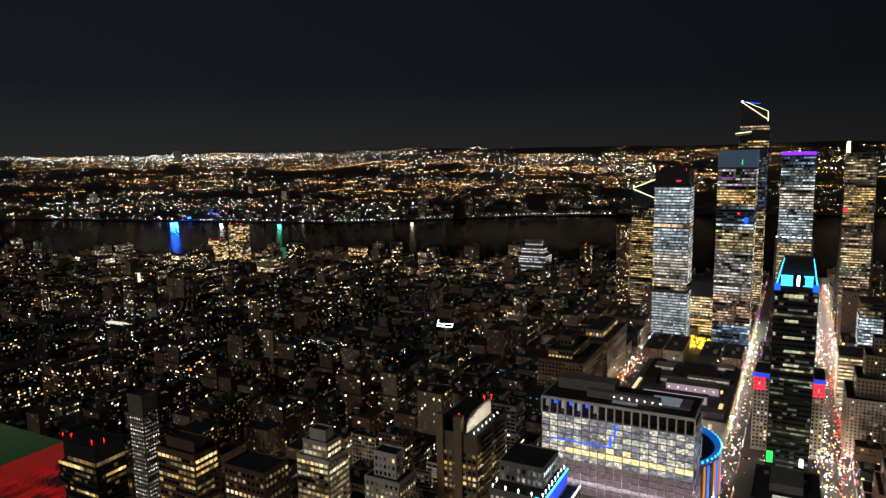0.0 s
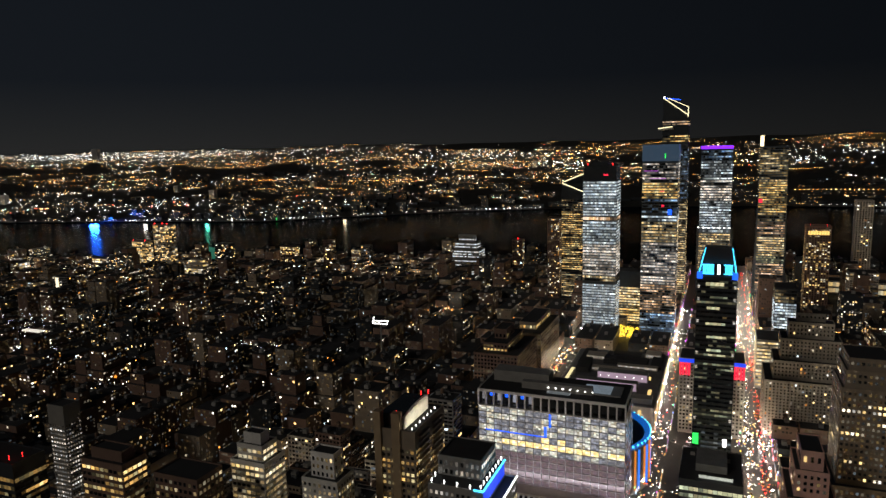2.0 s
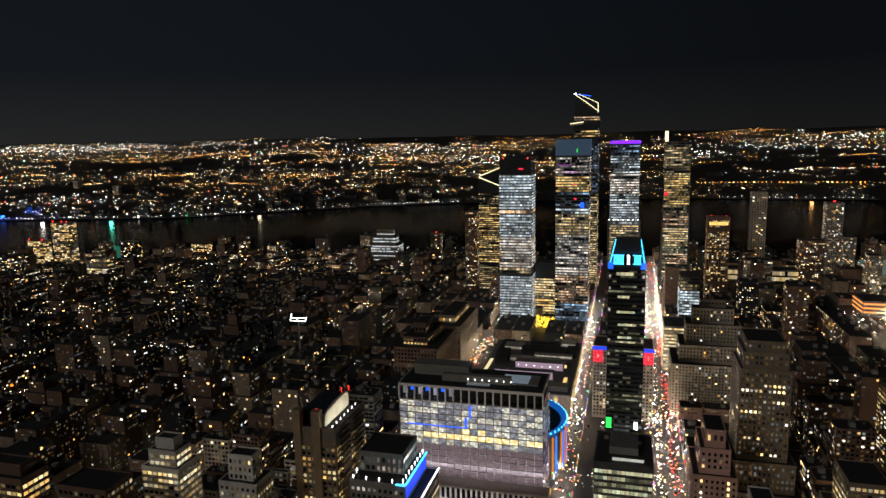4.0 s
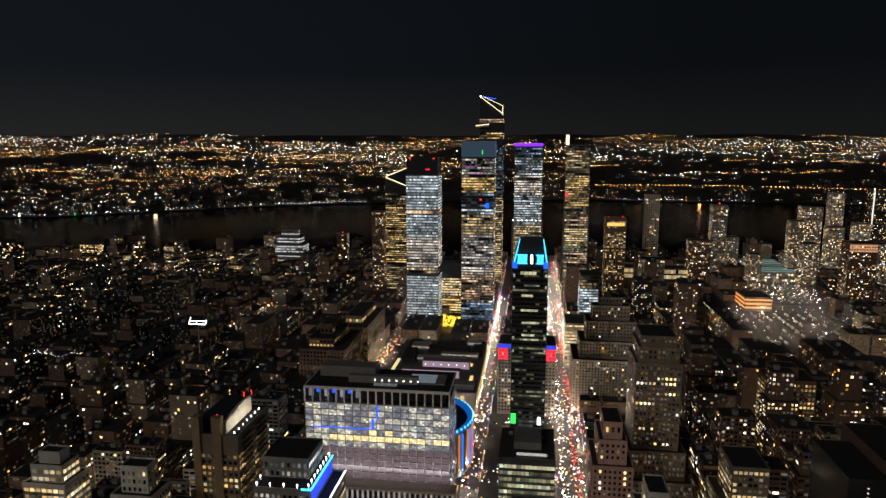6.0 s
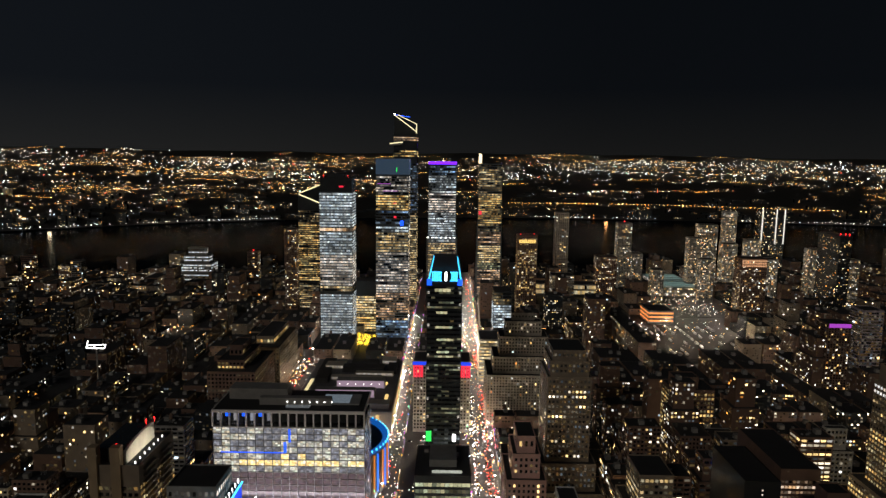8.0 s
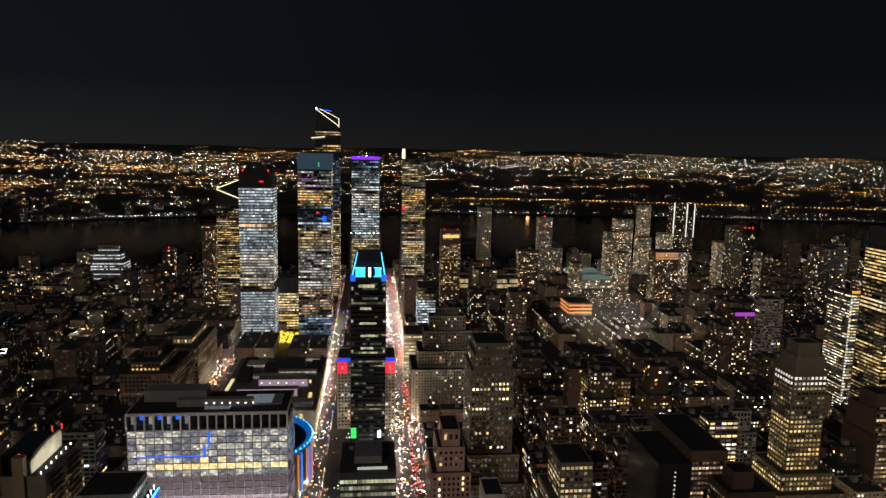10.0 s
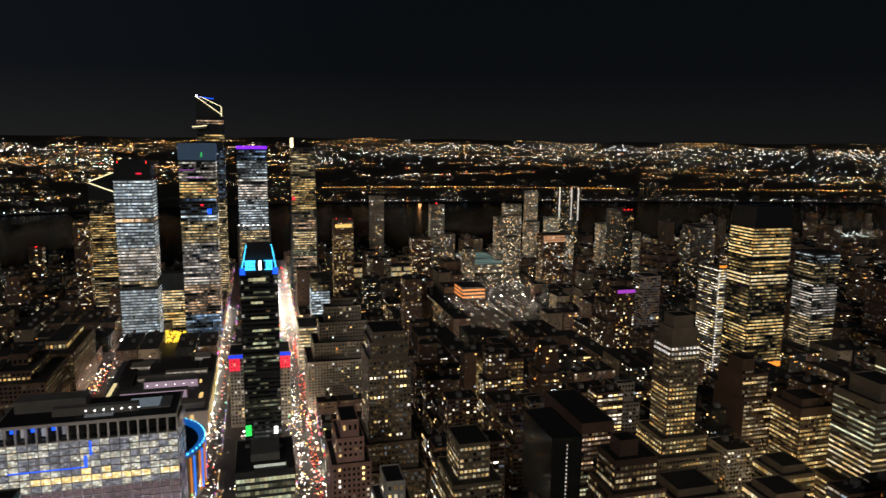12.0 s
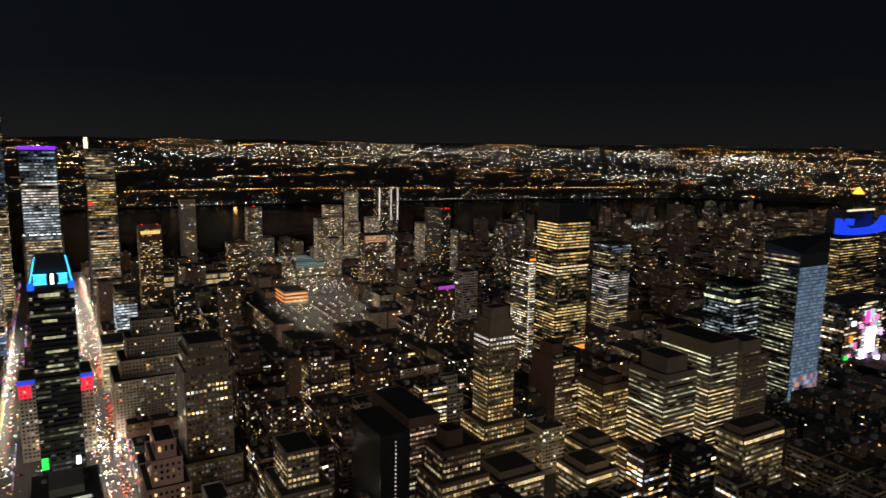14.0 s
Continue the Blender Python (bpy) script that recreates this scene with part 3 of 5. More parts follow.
pane_dim = lit("dim_office_panes", ((0.8, 0.84, 1.0), (0.95, 0.92, 0.95), (0.86, 0.86, 0.98)), 0.09, 0.3, power=1.7)
pane_mid = lit("bright_office_panes", (CREAM, WHITE, (0.95, 1.0, 0.85), (1.0, 0.94, 0.78)), 0.2, 0.72, power=1.5)
pane_gold = lit("golden_office_panes", (GOLD, CREAM, GOLD, (1.0, 0.8, 0.35)), 0.6, 1.3, power=1.0)
pane_mauve = lit("mauve_lower_panes", ((0.82, 0.52, 0.6), (0.75, 0.56, 0.6), (0.7, 0.5, 0.62), (0.85, 0.6, 0.56)), 0.08, 0.17, power=1.2)
fh = 5.35
pane_mesh = {}
for mt in (pane_dim, pane_mid, pane_gold, pane_mauve):
    sh = Shell()
    pw3 = (bw - 0.5) / 3
    for i in range(3):
        for za, zb in ((0.0, 1.5), (1.62, 2.9), (3.02, fh - 0.95)):
            sh.box(-bw / 2 + 0.25 + i * pw3 + 0.06, -bw / 2 + 0.25 + (i + 1) * pw3 - 0.06, -0.1, 0.1, za, zb)
    pane_mesh[mt] = sh.mesh("window_pane", mt)
for fl in range(19):
    z = zt - 14.2 - (fl + 1) * fh + 0.6
    if z < 4:
        break
    for i in range(NB):
        r = rng.random()
        if fl == 5:
            mt = pane_gold if 2 < i < 18 and r < 0.96 else pane_mid
        elif fl == 4:
            mt = pane_gold if 5 < i < 12 and r < 0.6 else pane_mid if r < 0.5 else pane_dim
        elif fl > 6:
            mt = pane_mauve
        else:
            mt = pane_mid if (i in (1, 4, 8, 12, 13, 14, 16, 17) and r < 0.75) or r < 0.25 else pane_dim
        p = new("window_pane", pane_mesh[mt])
        p.parent = gb
        p.location = (x0 + (i + 0.5) * bw - gb.location.x, y0 + 0.9 - gb.location.y, z)
    fix(gb, "spandrel", Shell().box(x0, x1, y0 + 0.5, y0 + 1.3, z - 0.85, z - 0.05), GREY)
for i in range(NB + 1):
    fix(gb, "mullion", Shell().box(x0 + i * bw - 0.22, x0 + i * bw + 0.22, y0 + 0.3, y0 + 1.25, 5, zt - 14.2), METAL)
for i in range(7):
    fix(gb, "loggia_light", Shell().box(x0 + i * bw + 1.5, x0 + i * bw + 5.5, y0 + 6.6, y0 + 6.9, zt - 7.5 if i % 2 else zt - 11, zt - 3), BLUE_LED if i % 2 else pane_dim, "blue loggia light")
fix(gb, "blue_light_line", Shell().box(x0 + 6, x0 + 56, y0 + 0.2, y0 + 0.45, zt - 35.2, zt - 34.4).box(x0 + 56, x0 + 58, y0 + 0.2, y0 + 0.45, zt - 35, zt - 26).box(x0 + 60, x0 + 61.5, y0 + 0.2, y0 + 0.45, zt - 26, zt - 15), BLUE_LED, "blue light line")
sh = Shell()
dress(x0, x1, y0, y1, 8, zt - 14, 0.7, sh, faces="N", bay=4, floor=fh, w=0.8, h=0.6)
fix(gb, "side_windows", sh, pane_dim)
fix(gb, "roof_plant", Shell().box(-150, -92, 528, 534, zt, zt + 6).box(-178, -130, 540, 556, zt, zt + 9).box(-92, -70, 530, 552, zt + 0.02, zt + 1.2), GREY)
for i in range(7):
    x = -128 + i * 6
    fix(gb, "roof_lamp", Shell().box(x, x + 0.9, 527.5, 527.9, zt + 2.5, zt + 3.4), WHITE_LED, "white roof lamp")
# area lamp added to brighten the front; no fixture is known here
front_fill = new("facade_fill", bpy.data.lights.new("facade_fill", "AREA"))
front_fill.data.shape, front_fill.data.size, front_fill.data.size_y, front_fill.data.energy, front_fill.data.color = "RECTANGLE", 120, 1.5, 15000, (1.0, 0.88, 0.98)
front_fill.matrix_world = look((-124, 501, 42.0), (-124, 515.5, 92))
fix(gb, "podium", Shell().box(-190, -58, 500, 514.5, 0, 40.5), LIME)
fix(gb, "podium_glazing", Shell().quads(grid("E", -188, -60, 499.9, 6, 22, bay=6, floor=8, w=0.6, h=0.8)), pane_mauve)
fix(gb, "attic_glazing", Shell().box(-189, -59, 499.6, 499.95, 30, 38.5), GLASS)
for i in range(31):
    fix(gb, "attic_column", Shell().box(-189.2 + i * 4.3, -187.6 + i * 4.3, 498.9, 499.7, 29.5, 39.5), PALE, "white attic column")
# second added lamp, only to whiten the attic columns
wash = new("podium_fill", bpy.data.lights.new("podium_fill", "AREA"))
wash.data.shape, wash.data.size, wash.data.size_y, wash.data.energy, wash.data.color = "RECTANGLE", 126, 0.8, 4200, (0.96, 0.86, 1.0)
wash.matrix_world = look((-124, 494.5, 25), (-124, 499.4, 35))
# glowing slabs paint the lighter patches of the roof
for xa, xb, ya, yb in ((-100, -78, 531, 549), (-127, -108, 519, 524)):
    fix(gb, "roof_skylight", Shell().box(xa, xb, ya, yb, zt + 1.3, zt + 1.9), F_COOL[1], "pale glowing patch on the roof")

ar = thing("round_arena", -120, 655, "round arena with blue rim light and orange fins", "arena")
TAKEN.append((-190, -48, 575, 730))
TAKEN.append((-46, 26, 470, 760))
cx, cy, R0 = -116, 636, 60
fix(ar, "drum", Shell().disc(cx, cy, R0 - 1, 0, 44, 72), GREY)
fix(ar, "roof", Shell().disc(cx, cy, R0 - 6, 44, 45.2, 72, R0 - 20), ROOF)
rim = Shell()
FIN = {0: glow("blue_fin_light", (0.02, 0.2, 1.0), 0.8), 2: glow("orange_fin_light", (1.0, 0.3, 0.03), 0.45)}


def ring(r, t, z):
    return cx + r * math.cos(t), cy + r * math.sin(t), z


for i in range(72):
    a, b = 2 * math.pi * i / 72, 2 * math.pi * (i + 1) / 72
    rim.add([ring(R0, a, 44), ring(R0, b, 44), ring(R0 - 5, b, 44), ring(R0 - 5, a, 44), ring(R0, a, 47.5), ring(R0, b, 47.5), ring(R0 - 5, b, 46), ring(R0 - 5, a, 46)], FACES)
    if i % 3 == 1:
        continue
    m = (a + b) / 2
    fix(ar, "light_fin", Shell().add([ring(r, m + q, z) for z in (4, 42) for r, q in ((R0 - 1, -.005), (R0 - 1, .005), (R0 + .8, .005), (R0 + .8, -.005))], FACES), FIN[i % 3])
# the rim glows by itself to imitate the blue wash along it
fix(ar, "rim", rim, glow("rim_wash_glow", (0.01, 0.2, 0.85), 0.3), "rim with painted blue wash")
spark_rim = Shell()
for i in range(60):
    a = 2 * math.pi * i / 60
    x, y = cx + (R0 + 0.3) * math.cos(a), cy + (R0 + 0.3) * math.sin(a)
    spark_rim.disc(x, y, 0.7, 46.5, 48.2, 6)
fix(ar, "rim_lamps", spark_rim, SKY_LED, "light blue rim lamps")

# the long stone rail hall with its courtyards
hall = thing("stone_rail_hall", -115, 752, "long low stone rail hall with pink-lit roof courts", "station")
TAKEN.append((-205, -35, 748, 985))
fix(hall, "wall", Shell().box(-182, -62, 752, 950, 0, 26), LIME)
fix(hall, "roof", Shell().box(-181, -63, 753, 949, 26, 27), surface("grey_roof_felt", (0.13, 0.13, 0.14)))
for q in ((-170, -66, 760, 775, 27, 33), (-158, -86, 795, 806, 27, 37), (-138, -77, 829, 843, 27, 37), (-168, -152, 846, 876, 27, 34), (-140, -84, 890, 912, 27, 33), (-172, -156, 880, 945, 27, 30), (-80, -66, 885, 945, 27, 30), (-132, -95, 925, 940, 27, 31), (-150, -140, 930, 942, 27, 30)):
    fix(hall, "roof_block", Shell().box(*q), GREY if q[0] % 4 else ROOF)
# glowing slabs imitate the pink light on the court walls
pink = glow("pink_wall_glow", (0.8, 0.56, 0.72), 0.3)
fix(hall, "court_wall", Shell().box(-157, -87, 794.4, 794.9, 28, 36.5), pink, "court wall with painted pink glow")
fix(hall, "court_wall", Shell().box(-137, -78, 828.4, 828.9, 28, 36.5), pink, "court wall with painted pink glow")
for i in range(13):
    fix(hall, "court_lamp", Shell().box(-155 + i * 5.4, -154.2 + i * 5.4, 793.9, 794.3, 32, 33.2) if i < 7 else Shell().box(-134 + (i - 7) * 10, -133.2 + (i - 7) * 10, 827.9, 828.3, 32, 33.2), WHITE_LED, "white court lamp")
for q in ((-150, -84, 858, 868), (-120, -70, 876, 884), (-165, -140, 905, 925), (-90, -70, 930, 950)):
    fix(hall, "roof_block", Shell().box(*q, 27, 32), LIME)
    fix(hall, "clerestory", Shell().quads(grid("E", q[0] + 1, q[1] - 1, q[2] - 0.2, 28, 31.5, bay=3, floor=3.5, w=0.7, h=0.6)), F_WHITE[2], "lit clerestory")
# flat glowing boxes stand in for the gold-lit gaps between roof blocks
fix(hall, "court_light", Shell().box(-74, -70, 765, 806, 27.1, 28).box(-79, -75, 842, 850, 27.1, 28.4).box(-176, -172, 800, 860, 27.1, 28), F_GOLD[3], "gold glowing box for a lit gap in the roof")
gold = Shell()
for i in range(30):
    gold.box(-61.9, -61.4, 757 + i * 6.4, 759.6 + i * 6.4, 5, 21).box(-182.6, -182.1, 757 + i * 6.4, 759.6 + i * 6.4, 5, 21)
tagged(fix(hall, "colonnade_lights", gold, F_GOLD[2]), kind="stuff")
sh = Shell()
dress(-182, -62, 752, 975, 2, 25, 0.5, sh, faces="E", bay=6, floor=8)
fix(hall, "lit_glazing", sh, OFFICE_GOLD)

# towers by the river
t2 = tower("silver_glass_tower", "silver glass tower, cool white office floors", -212, -158, 1120, 46, 256, STEEL, OFFICE_COOL, 1.0, bay=3.0, floor=4.4, w=0.93, h=0.6,
           zones=((0, 86, F_COOL, 0.56, 0.35), (90, 100, F_CREAM, 0.15), (100, 152, F_WHITE, 0.62, 0.6), (152, 190, F_COOL, 0.52, 0.5), (190, 198, F_PEACH, 0.75), (198, 255, F_COOL, 0.62, 0.4)))
fix(t2, "mechanical_crown", Shell().box(-211, -159, 1121, 1165, 257, 280), DARK)
fix(t2, "roof_plant", Shell().box(-202, -172, 1126, 1150, 280, 286).box(-196, -190, 1128, 1134, 286, 291).box(-206, -203, 1123, 1128, 280, 284).box(-170, -166, 1123, 1130, 280, 285), DARK)
aviation(t2, [(-205, 1123, 280), (-165, 1123, 280)])
fix(t2, "red_sign", Shell().box(-179, -172, 1119.4, 1119.9, 264, 266.4), RED_WASH, "red lit sign")
t1 = tower("dark_glass_tower", "dark glass tower with mixed warm office floors", -120, -66, 1130, 46, 284, STEEL, OFFICE, 0.72, bay=3.0, floor=4.3, w=0.93, h=0.55,
           zones=((0, 40, F_BLUE, 0.3), (40, 88, F_PEACH, 0.38), (88, 156, F_WHITE, 0.5), (156, 190, F_CREAM, 0.55), (190, 200, F_COOL, 0.5), (203, 226, F_BLUE, 0.1), (226, 252, F_GOLD, 0.62), (252, 284, F_WHITE, 0.42)))
fix(t1, "red_light", Shell().box(-92, -86, 1129, 1129.5, 238, 239).box(-90, -86, 1129, 1129.5, 214, 217), RED_WASH, "red screen light")
# a faint glow in the material stands in for light on the louvres
fix(t1, "crown_band", Shell().box(-120.4, -65.6, 1129.6, 1176.4, 285.5, 311), glow("louvre_crown_glow", (0.3, 0.6, 1.0), 0.05), "louvred crown with painted faint blue glow")
fix(t1, "green_lamp", Shell().box(-86.4, -85, 1129, 1129.5, 290, 297), GREEN_LED)
fix(t1, "blue_screen", Shell().box(-80, -74, 1129, 1129.5, 201, 210), BLUE_LED, "blue screen")
fix(t1, "magenta_line", Shell().box(-118, -96, 1129.2, 1129.6, 270, 270.8).box(-108, -84, 1129.2, 1129.6, 258, 259), MAGENTA_LED)

t30 = tower("slant_topped_skyscraper", "tall dark skyscraper with slanted lit crown and deck", -112, -65, 1390, 50, 358, DARK, OFFICE_GOLD, 0.55, bay=2.8, floor=4.4, w=0.93, h=0.5,
            zones=((4, 200, F_CREAM, 0.5), (200, 300, F_BLUE, 0.22), (312, 326, F_GOLD, 0.5), (344, 353, F_PEACH, 0.62)))
fix(t30, "slanted_crown", Shell().add([(-111, 1391, 359.2), (-66, 1391, 359.2), (-66, 1439, 359.2), (-111, 1439, 359.2), (-111, 1391, 396), (-66, 1391, 362), (-66, 1439, 364), (-111, 1439, 397)], FACES), DARK)
CROWN_LIGHT = glow("crown_light", (1.0, 0.86, 0.5), 1.1)
fix(t30, "crown_light", beam(beam(beam(Shell(), (-111, 1390, 396), (-66, 1390, 363), 0.8), (-104, 1390, 396), (-66, 1390, 378), 0.6), (-66, 1390, 378), (-66, 1390, 360), 0.8), CROWN_LIGHT, "warm crown light line")
fix(t30, "crown_fin", beam(Shell(), (-111, 1395, 396.5), (-80, 1395, 392), 0.8), BLUE_LED, "blue crown light")
fix(t30, "crown_tip", Shell().disc(-110, 1390, 1.6, 395, 398.5, 8), WHITE_LED)
fix(t30, "viewing_deck", Shell().add([(-119, 1384, 335), (-95, 1381, 337), (-92, 1390, 337), (-112, 1390, 335), (-119, 1384, 337), (-95, 1381, 341), (-92, 1390, 343), (-112, 1390, 341)], FACES), GREY, "jutting triangular viewing deck")
fix(t30, "deck_light", beam(Shell(), (-119, 1383.6, 339), (-93, 1380.6, 342), 0.9), CROWN_LIGHT)

t10 = tower("wedge_topped_tower", "glass tower with lit wedge-shaped crown", -302, -225, 1370, 50, 205, DARK, OFFICE_GOLD, 0.62, bay=3, floor=4.2, w=0.85, h=0.5, zones=((4, 60, F_CREAM, 0.36), (60, 180, F_GOLD, 0.52), (180, 204, F_CREAM, 0.3)))
fix(t10, "wedge", Shell().add([(-302, 1370, 206.2), (-225, 1370, 206.2), (-225, 1420, 206.2), (-302, 1420, 206.2), (-302, 1370, 236), (-262, 1370, 222), (-250, 1420, 254), (-300, 1420, 240)], FACES), DARK)
fix(t10, "wedge_light", beam(beam(Shell(), (-300, 1369, 236), (-255, 1369, 218), 0.9), (-300, 1369, 238), (-250, 1369, 258), 0.9), CROWN_LIGHT, "warm light lines on the wedge")
tower("slim_stone_tower", "slim brown tower with lit cream top storeys", -330, -305, 1365, 25, 165, BRICK, HOME, 0.3, bay=3, floor=3.4, w=0.5, h=0.5, run=0)

t50 = tower("purple_crowned_tower", "glass tower with purple-lit crown", -41, 15, 1400, 50, 297, STEEL, OFFICE_COOL, 0.88, bay=3.2, floor=4.6, w=0.93, h=0.52,
            zones=((4, 138, F_CREAM, 0.62), (138, 146, F_COOL, 0.15), (146, 200, F_COOL, 0.6), (200, 240, F_WHITE, 0.58), (240, 276, F_COOL, 0.5), (276, 296, F_BLUE, 0.22)))
fix(t50, "purple_crown", Shell().box(-41.3, 15.3, 1399.5, 1450, 298.6, 303.5), PURPLE_LED, "purple light band")
fix(t50, "shoulder", Shell().box(-45, -41.2, 1398, 1450, 0, 150).box(15.2, 19, 1398, 1450, 0, 150), DARK)
sl = Shell()
for i in range(7):
    sl.disc(-42 + i * 9.2, 1398, 1.3, 148, 150, 8)
fix(t50, "terrace_lamps", sl, WHITE_LED)

sp = tower("terraced_spiral_tower", "gold-lit tower with terraces stepping upward", 62, 110, 1420, 50, 300, STEEL, OFFICE_GOLD, 0.8, bay=3.2, floor=4.4, w=0.93, h=0.52,
           zones=((4, 80, F_PEACH, 0.5), (80, 94, F_GREEN, 0.45), (94, 131, F_CREAM, 0.8), (131, 160, F_PEACH, 0.34), (160, 177, F_CREAM, 0.36), (177, 235, F_GOLD, 0.58), (235, 299, F_CREAM, 0.34)))
fix(sp, "roof_lantern", Shell().box(61.5, 67.5, 1421, 1428, 301.2, 321), glow("lantern", (1.0, 0.8, 0.45), 1.6), "bright roof lantern")
for i in range(8):
    fix(sp, "terrace", Shell().box(62 - 0.72 * (8 - i), 62, 1421, 1468, 30 * i, 30 * (i + 1)), STEEL)
    fix(sp, "terrace", Shell().box(110, 110 + 0.54 * (8 - i), 1421, 1468, 30 * i, 30 * (i + 1)), STEEL)
fix(sp, "red_sign", Shell().box(63, 69, 1419, 1419.5, 196, 203), RED_WASH)

tr_ = tower("brown_flat_tower", "dark brown flat tower with amber lit windows", 136, 175, 1330, 26, 163, BRICK, OFFICE_GOLD, 0.45, bay=4.2, floor=3.4, w=0.5, h=0.5, run=0)
fix(tr_, "sky_lounge", Shell().quads(grid("E", 139, 172, 1329.6, 148, 156, bay=4, floor=8, w=0.85, h=0.8)), glow("lounge_light", (1.0, 0.6, 0.16), 1.0))
aviation(tr_, [(142, 1332, 164), (168, 1332, 164)])
tower("pale_slim_tower", "pale blank-sided slim tower", 236, 265, 1500, 24, 194, LIME, HOME, 0.08, bay=4, floor=3.4, w=0.5, h=0.5, run=0)
tower("podium_tower", "pale tower standing on a wide podium", 217, 263, 1400, 40, 72, LIME, OFFICE, 0.35, bay=4, floor=4, w=0.8, h=0.5)
la = tower("stepped_flat_tower", "stepped flat tower with red beacon", 387, 418, 1550, 30, 168, GREY, HOME, 0.36, bay=3.6, floor=3.3, w=0.5, h=0.5, run=0)
aviation(la, [(402, 1560, 169)], 1.6)
tower("flat_tower", "brown brick flat tower with scattered lit rooms", 338, 385, 1540, 30, 92, BRICK, HOME, 0.34, bay=3.6, floor=3.3, w=0.5, h=0.5, run=0)
tower("flat_tower", "grey flat tower with scattered lit rooms", 419, 442, 1540, 30, 100, GREY, HOME, 0.34, bay=3.6, floor=3.3, w=0.5, h=0.5, run=0)
for xa, xb, yb, zt_ in ((568, 600, 1600, 130), (604, 648, 1640, 158), (673, 700, 1660, 188), (640, 672, 1580, 120), (700, 730, 1590, 128), (560, 590, 1500, 95), (800, 840, 1500, 120), (850, 880, 1450, 105), (455, 480, 1500, 70), (690, 720, 1480, 100)):
    tower("flat_tower", "grey riverside flat tower with many lit rooms", xa, xb, yb, 30, zt_, GREY, HOME, 0.48, bay=3.4, floor=3.2, w=0.55, h=0.5, run=0)
fi = tower("twin_finned_tower", "twin flat towers with white light fins", 733, 787, 1600, 36, 196, DARK, HOME, 0.3, bay=3.4, floor=3.3, w=0.5, h=0.5, run=0)
for x in (733.5, 766, 785):
    fix(fi, "light_fin", Shell().box(x - 1.1, x + 1.1, 1598.6, 1599.4, 120, 202), glow("fin_light", (1, 0.97, 0.9), 0.8), "white light fin")
ot = tower("orange_topped_tower", "flat tower with orange-lit top storeys", 563, 612, 1300, 34, 128, BRICK, HOME, 0.28, bay=3.4, floor=3.3, w=0.5, h=0.5, run=0)
fix(ot, "lit_crown", Shell().quads(grid("E", 564, 611, 1299.5, 112, 127, bay=4, floor=5, w=0.8, h=0.7)), glow("crown_amber", (1.0, 0.5, 0.25), 0.5))
dk = tower("dark_flat_tower", "dark flat tower with red roof beacons", 775, 799, 1350, 80, 168, DARK, HOME, 0.2, bay=3.4, floor=3.3, w=0.5, h=0.5, run=0)
aviation(dk, [(778, 1355, 169), (788, 1355, 169), (796, 1355, 169)], 1.3)
tower("grey_twin_tower", "grey concrete twin flat tower", 757, 780, 1050, 56, 170, GREY, HOME, 0.16, bay=3.4, floor=3.3, w=0.5, h=0.5, run=0)
tower("grey_twin_tower", "pale grey concrete twin flat tower", 783, 806, 1075, 40, 170, LIME, HOME, 0.08, bay=3.4, floor=3.3, w=0.5, h=0.5, run=0)
stp = tower("striped_hotel", "hotel tower with white-lit window columns", 572, 584, 750, 41, 160, GREY, OFFICE, 0.8, bay=3.2, floor=3.6, w=0.85, h=0.35, run=0.4)
dots = Shell()
for i in range(36):
    dots.box(572.2, 573.8, 749.2, 749.8, 22 + i * 3.7, 23.7 + i * 3.7)
fix(stp, "light_column", dots, F_WHITE[3], "column of white lamps")
fix(stp, "amber_crown", Shell().box(573, 583, 749.4, 749.9, 161, 164), ORANGE_LED)
ny = tower("newspaper_tower", "broad tower with gold-lit floors and dark screened top", 613, 671, 740, 47, 214, DARK, OFFICE_GOLD, 0.9, bay=3.0, floor=4.2, w=0.92, h=0.5,
           zones=((4, 64, F_GOLD, 0.42), (64, 96, F_GOLD, 0.62), (96, 109, F_CREAM, 0.05), (109, 137, F_GOLD, 0.34), (137, 152, F_CREAM, 0.82), (152, 175, F_GOLD, 0.28), (175, 213, F_GOLD, 0.74)))
fix(ny, "screen_top", Shell().box(614, 670, 741, 786, 215.2, 240), DARK, "dark roof screen")
fix(ny, "orange_band", Shell().quads(grid("E", 617, 671, 739.5, 23, 33, bay=5, floor=10, w=0.97, h=0.7)), ORANGE_LED)
tower("white_lit_tower", "glass tower with white-lit floors", 771, 814, 800, 40, 164, STEEL, OFFICE, 0.8, bay=3, floor=4, w=0.85, h=0.42, zones=((4, 70, F_CREAM, 0.55), (70, 120, F_WHITE, 0.42), (120, 150, F_CREAM, 0.3), (150, 163, F_COOL, 0.2)))
nv = tower("garment_tower", "tan brick setback tower with gold-lit floors", 331, 376, 491, 42, 158, TAN, OFFICE_GOLD, 0.62, bay=3.2, floor=3.8, w=0.6, h=0.5, blank=2,
           zones=((4, 52, F_GOLD, 0.3), (52, 110, F_GOLD, 0.52), (110, 138, F_CREAM, 0.28), (138, 147, F_WHITE, 0.85)), steps=((-8, 52), (0, 66), (8, 148), (10, 162), (13, 172)))
ne = tower("setback_office_tower", "tan brick setback office tower with lit rows", 68, 122, 497, 62, 172, TAN, OFFICE, 0.17, bay=2.9, floor=3.8, w=0.55, h=0.48, run=0.7, dark_floor=0.35,
           steps=((0, 62), (5, 84), (10, 152), (12, 164), (14, 172)))
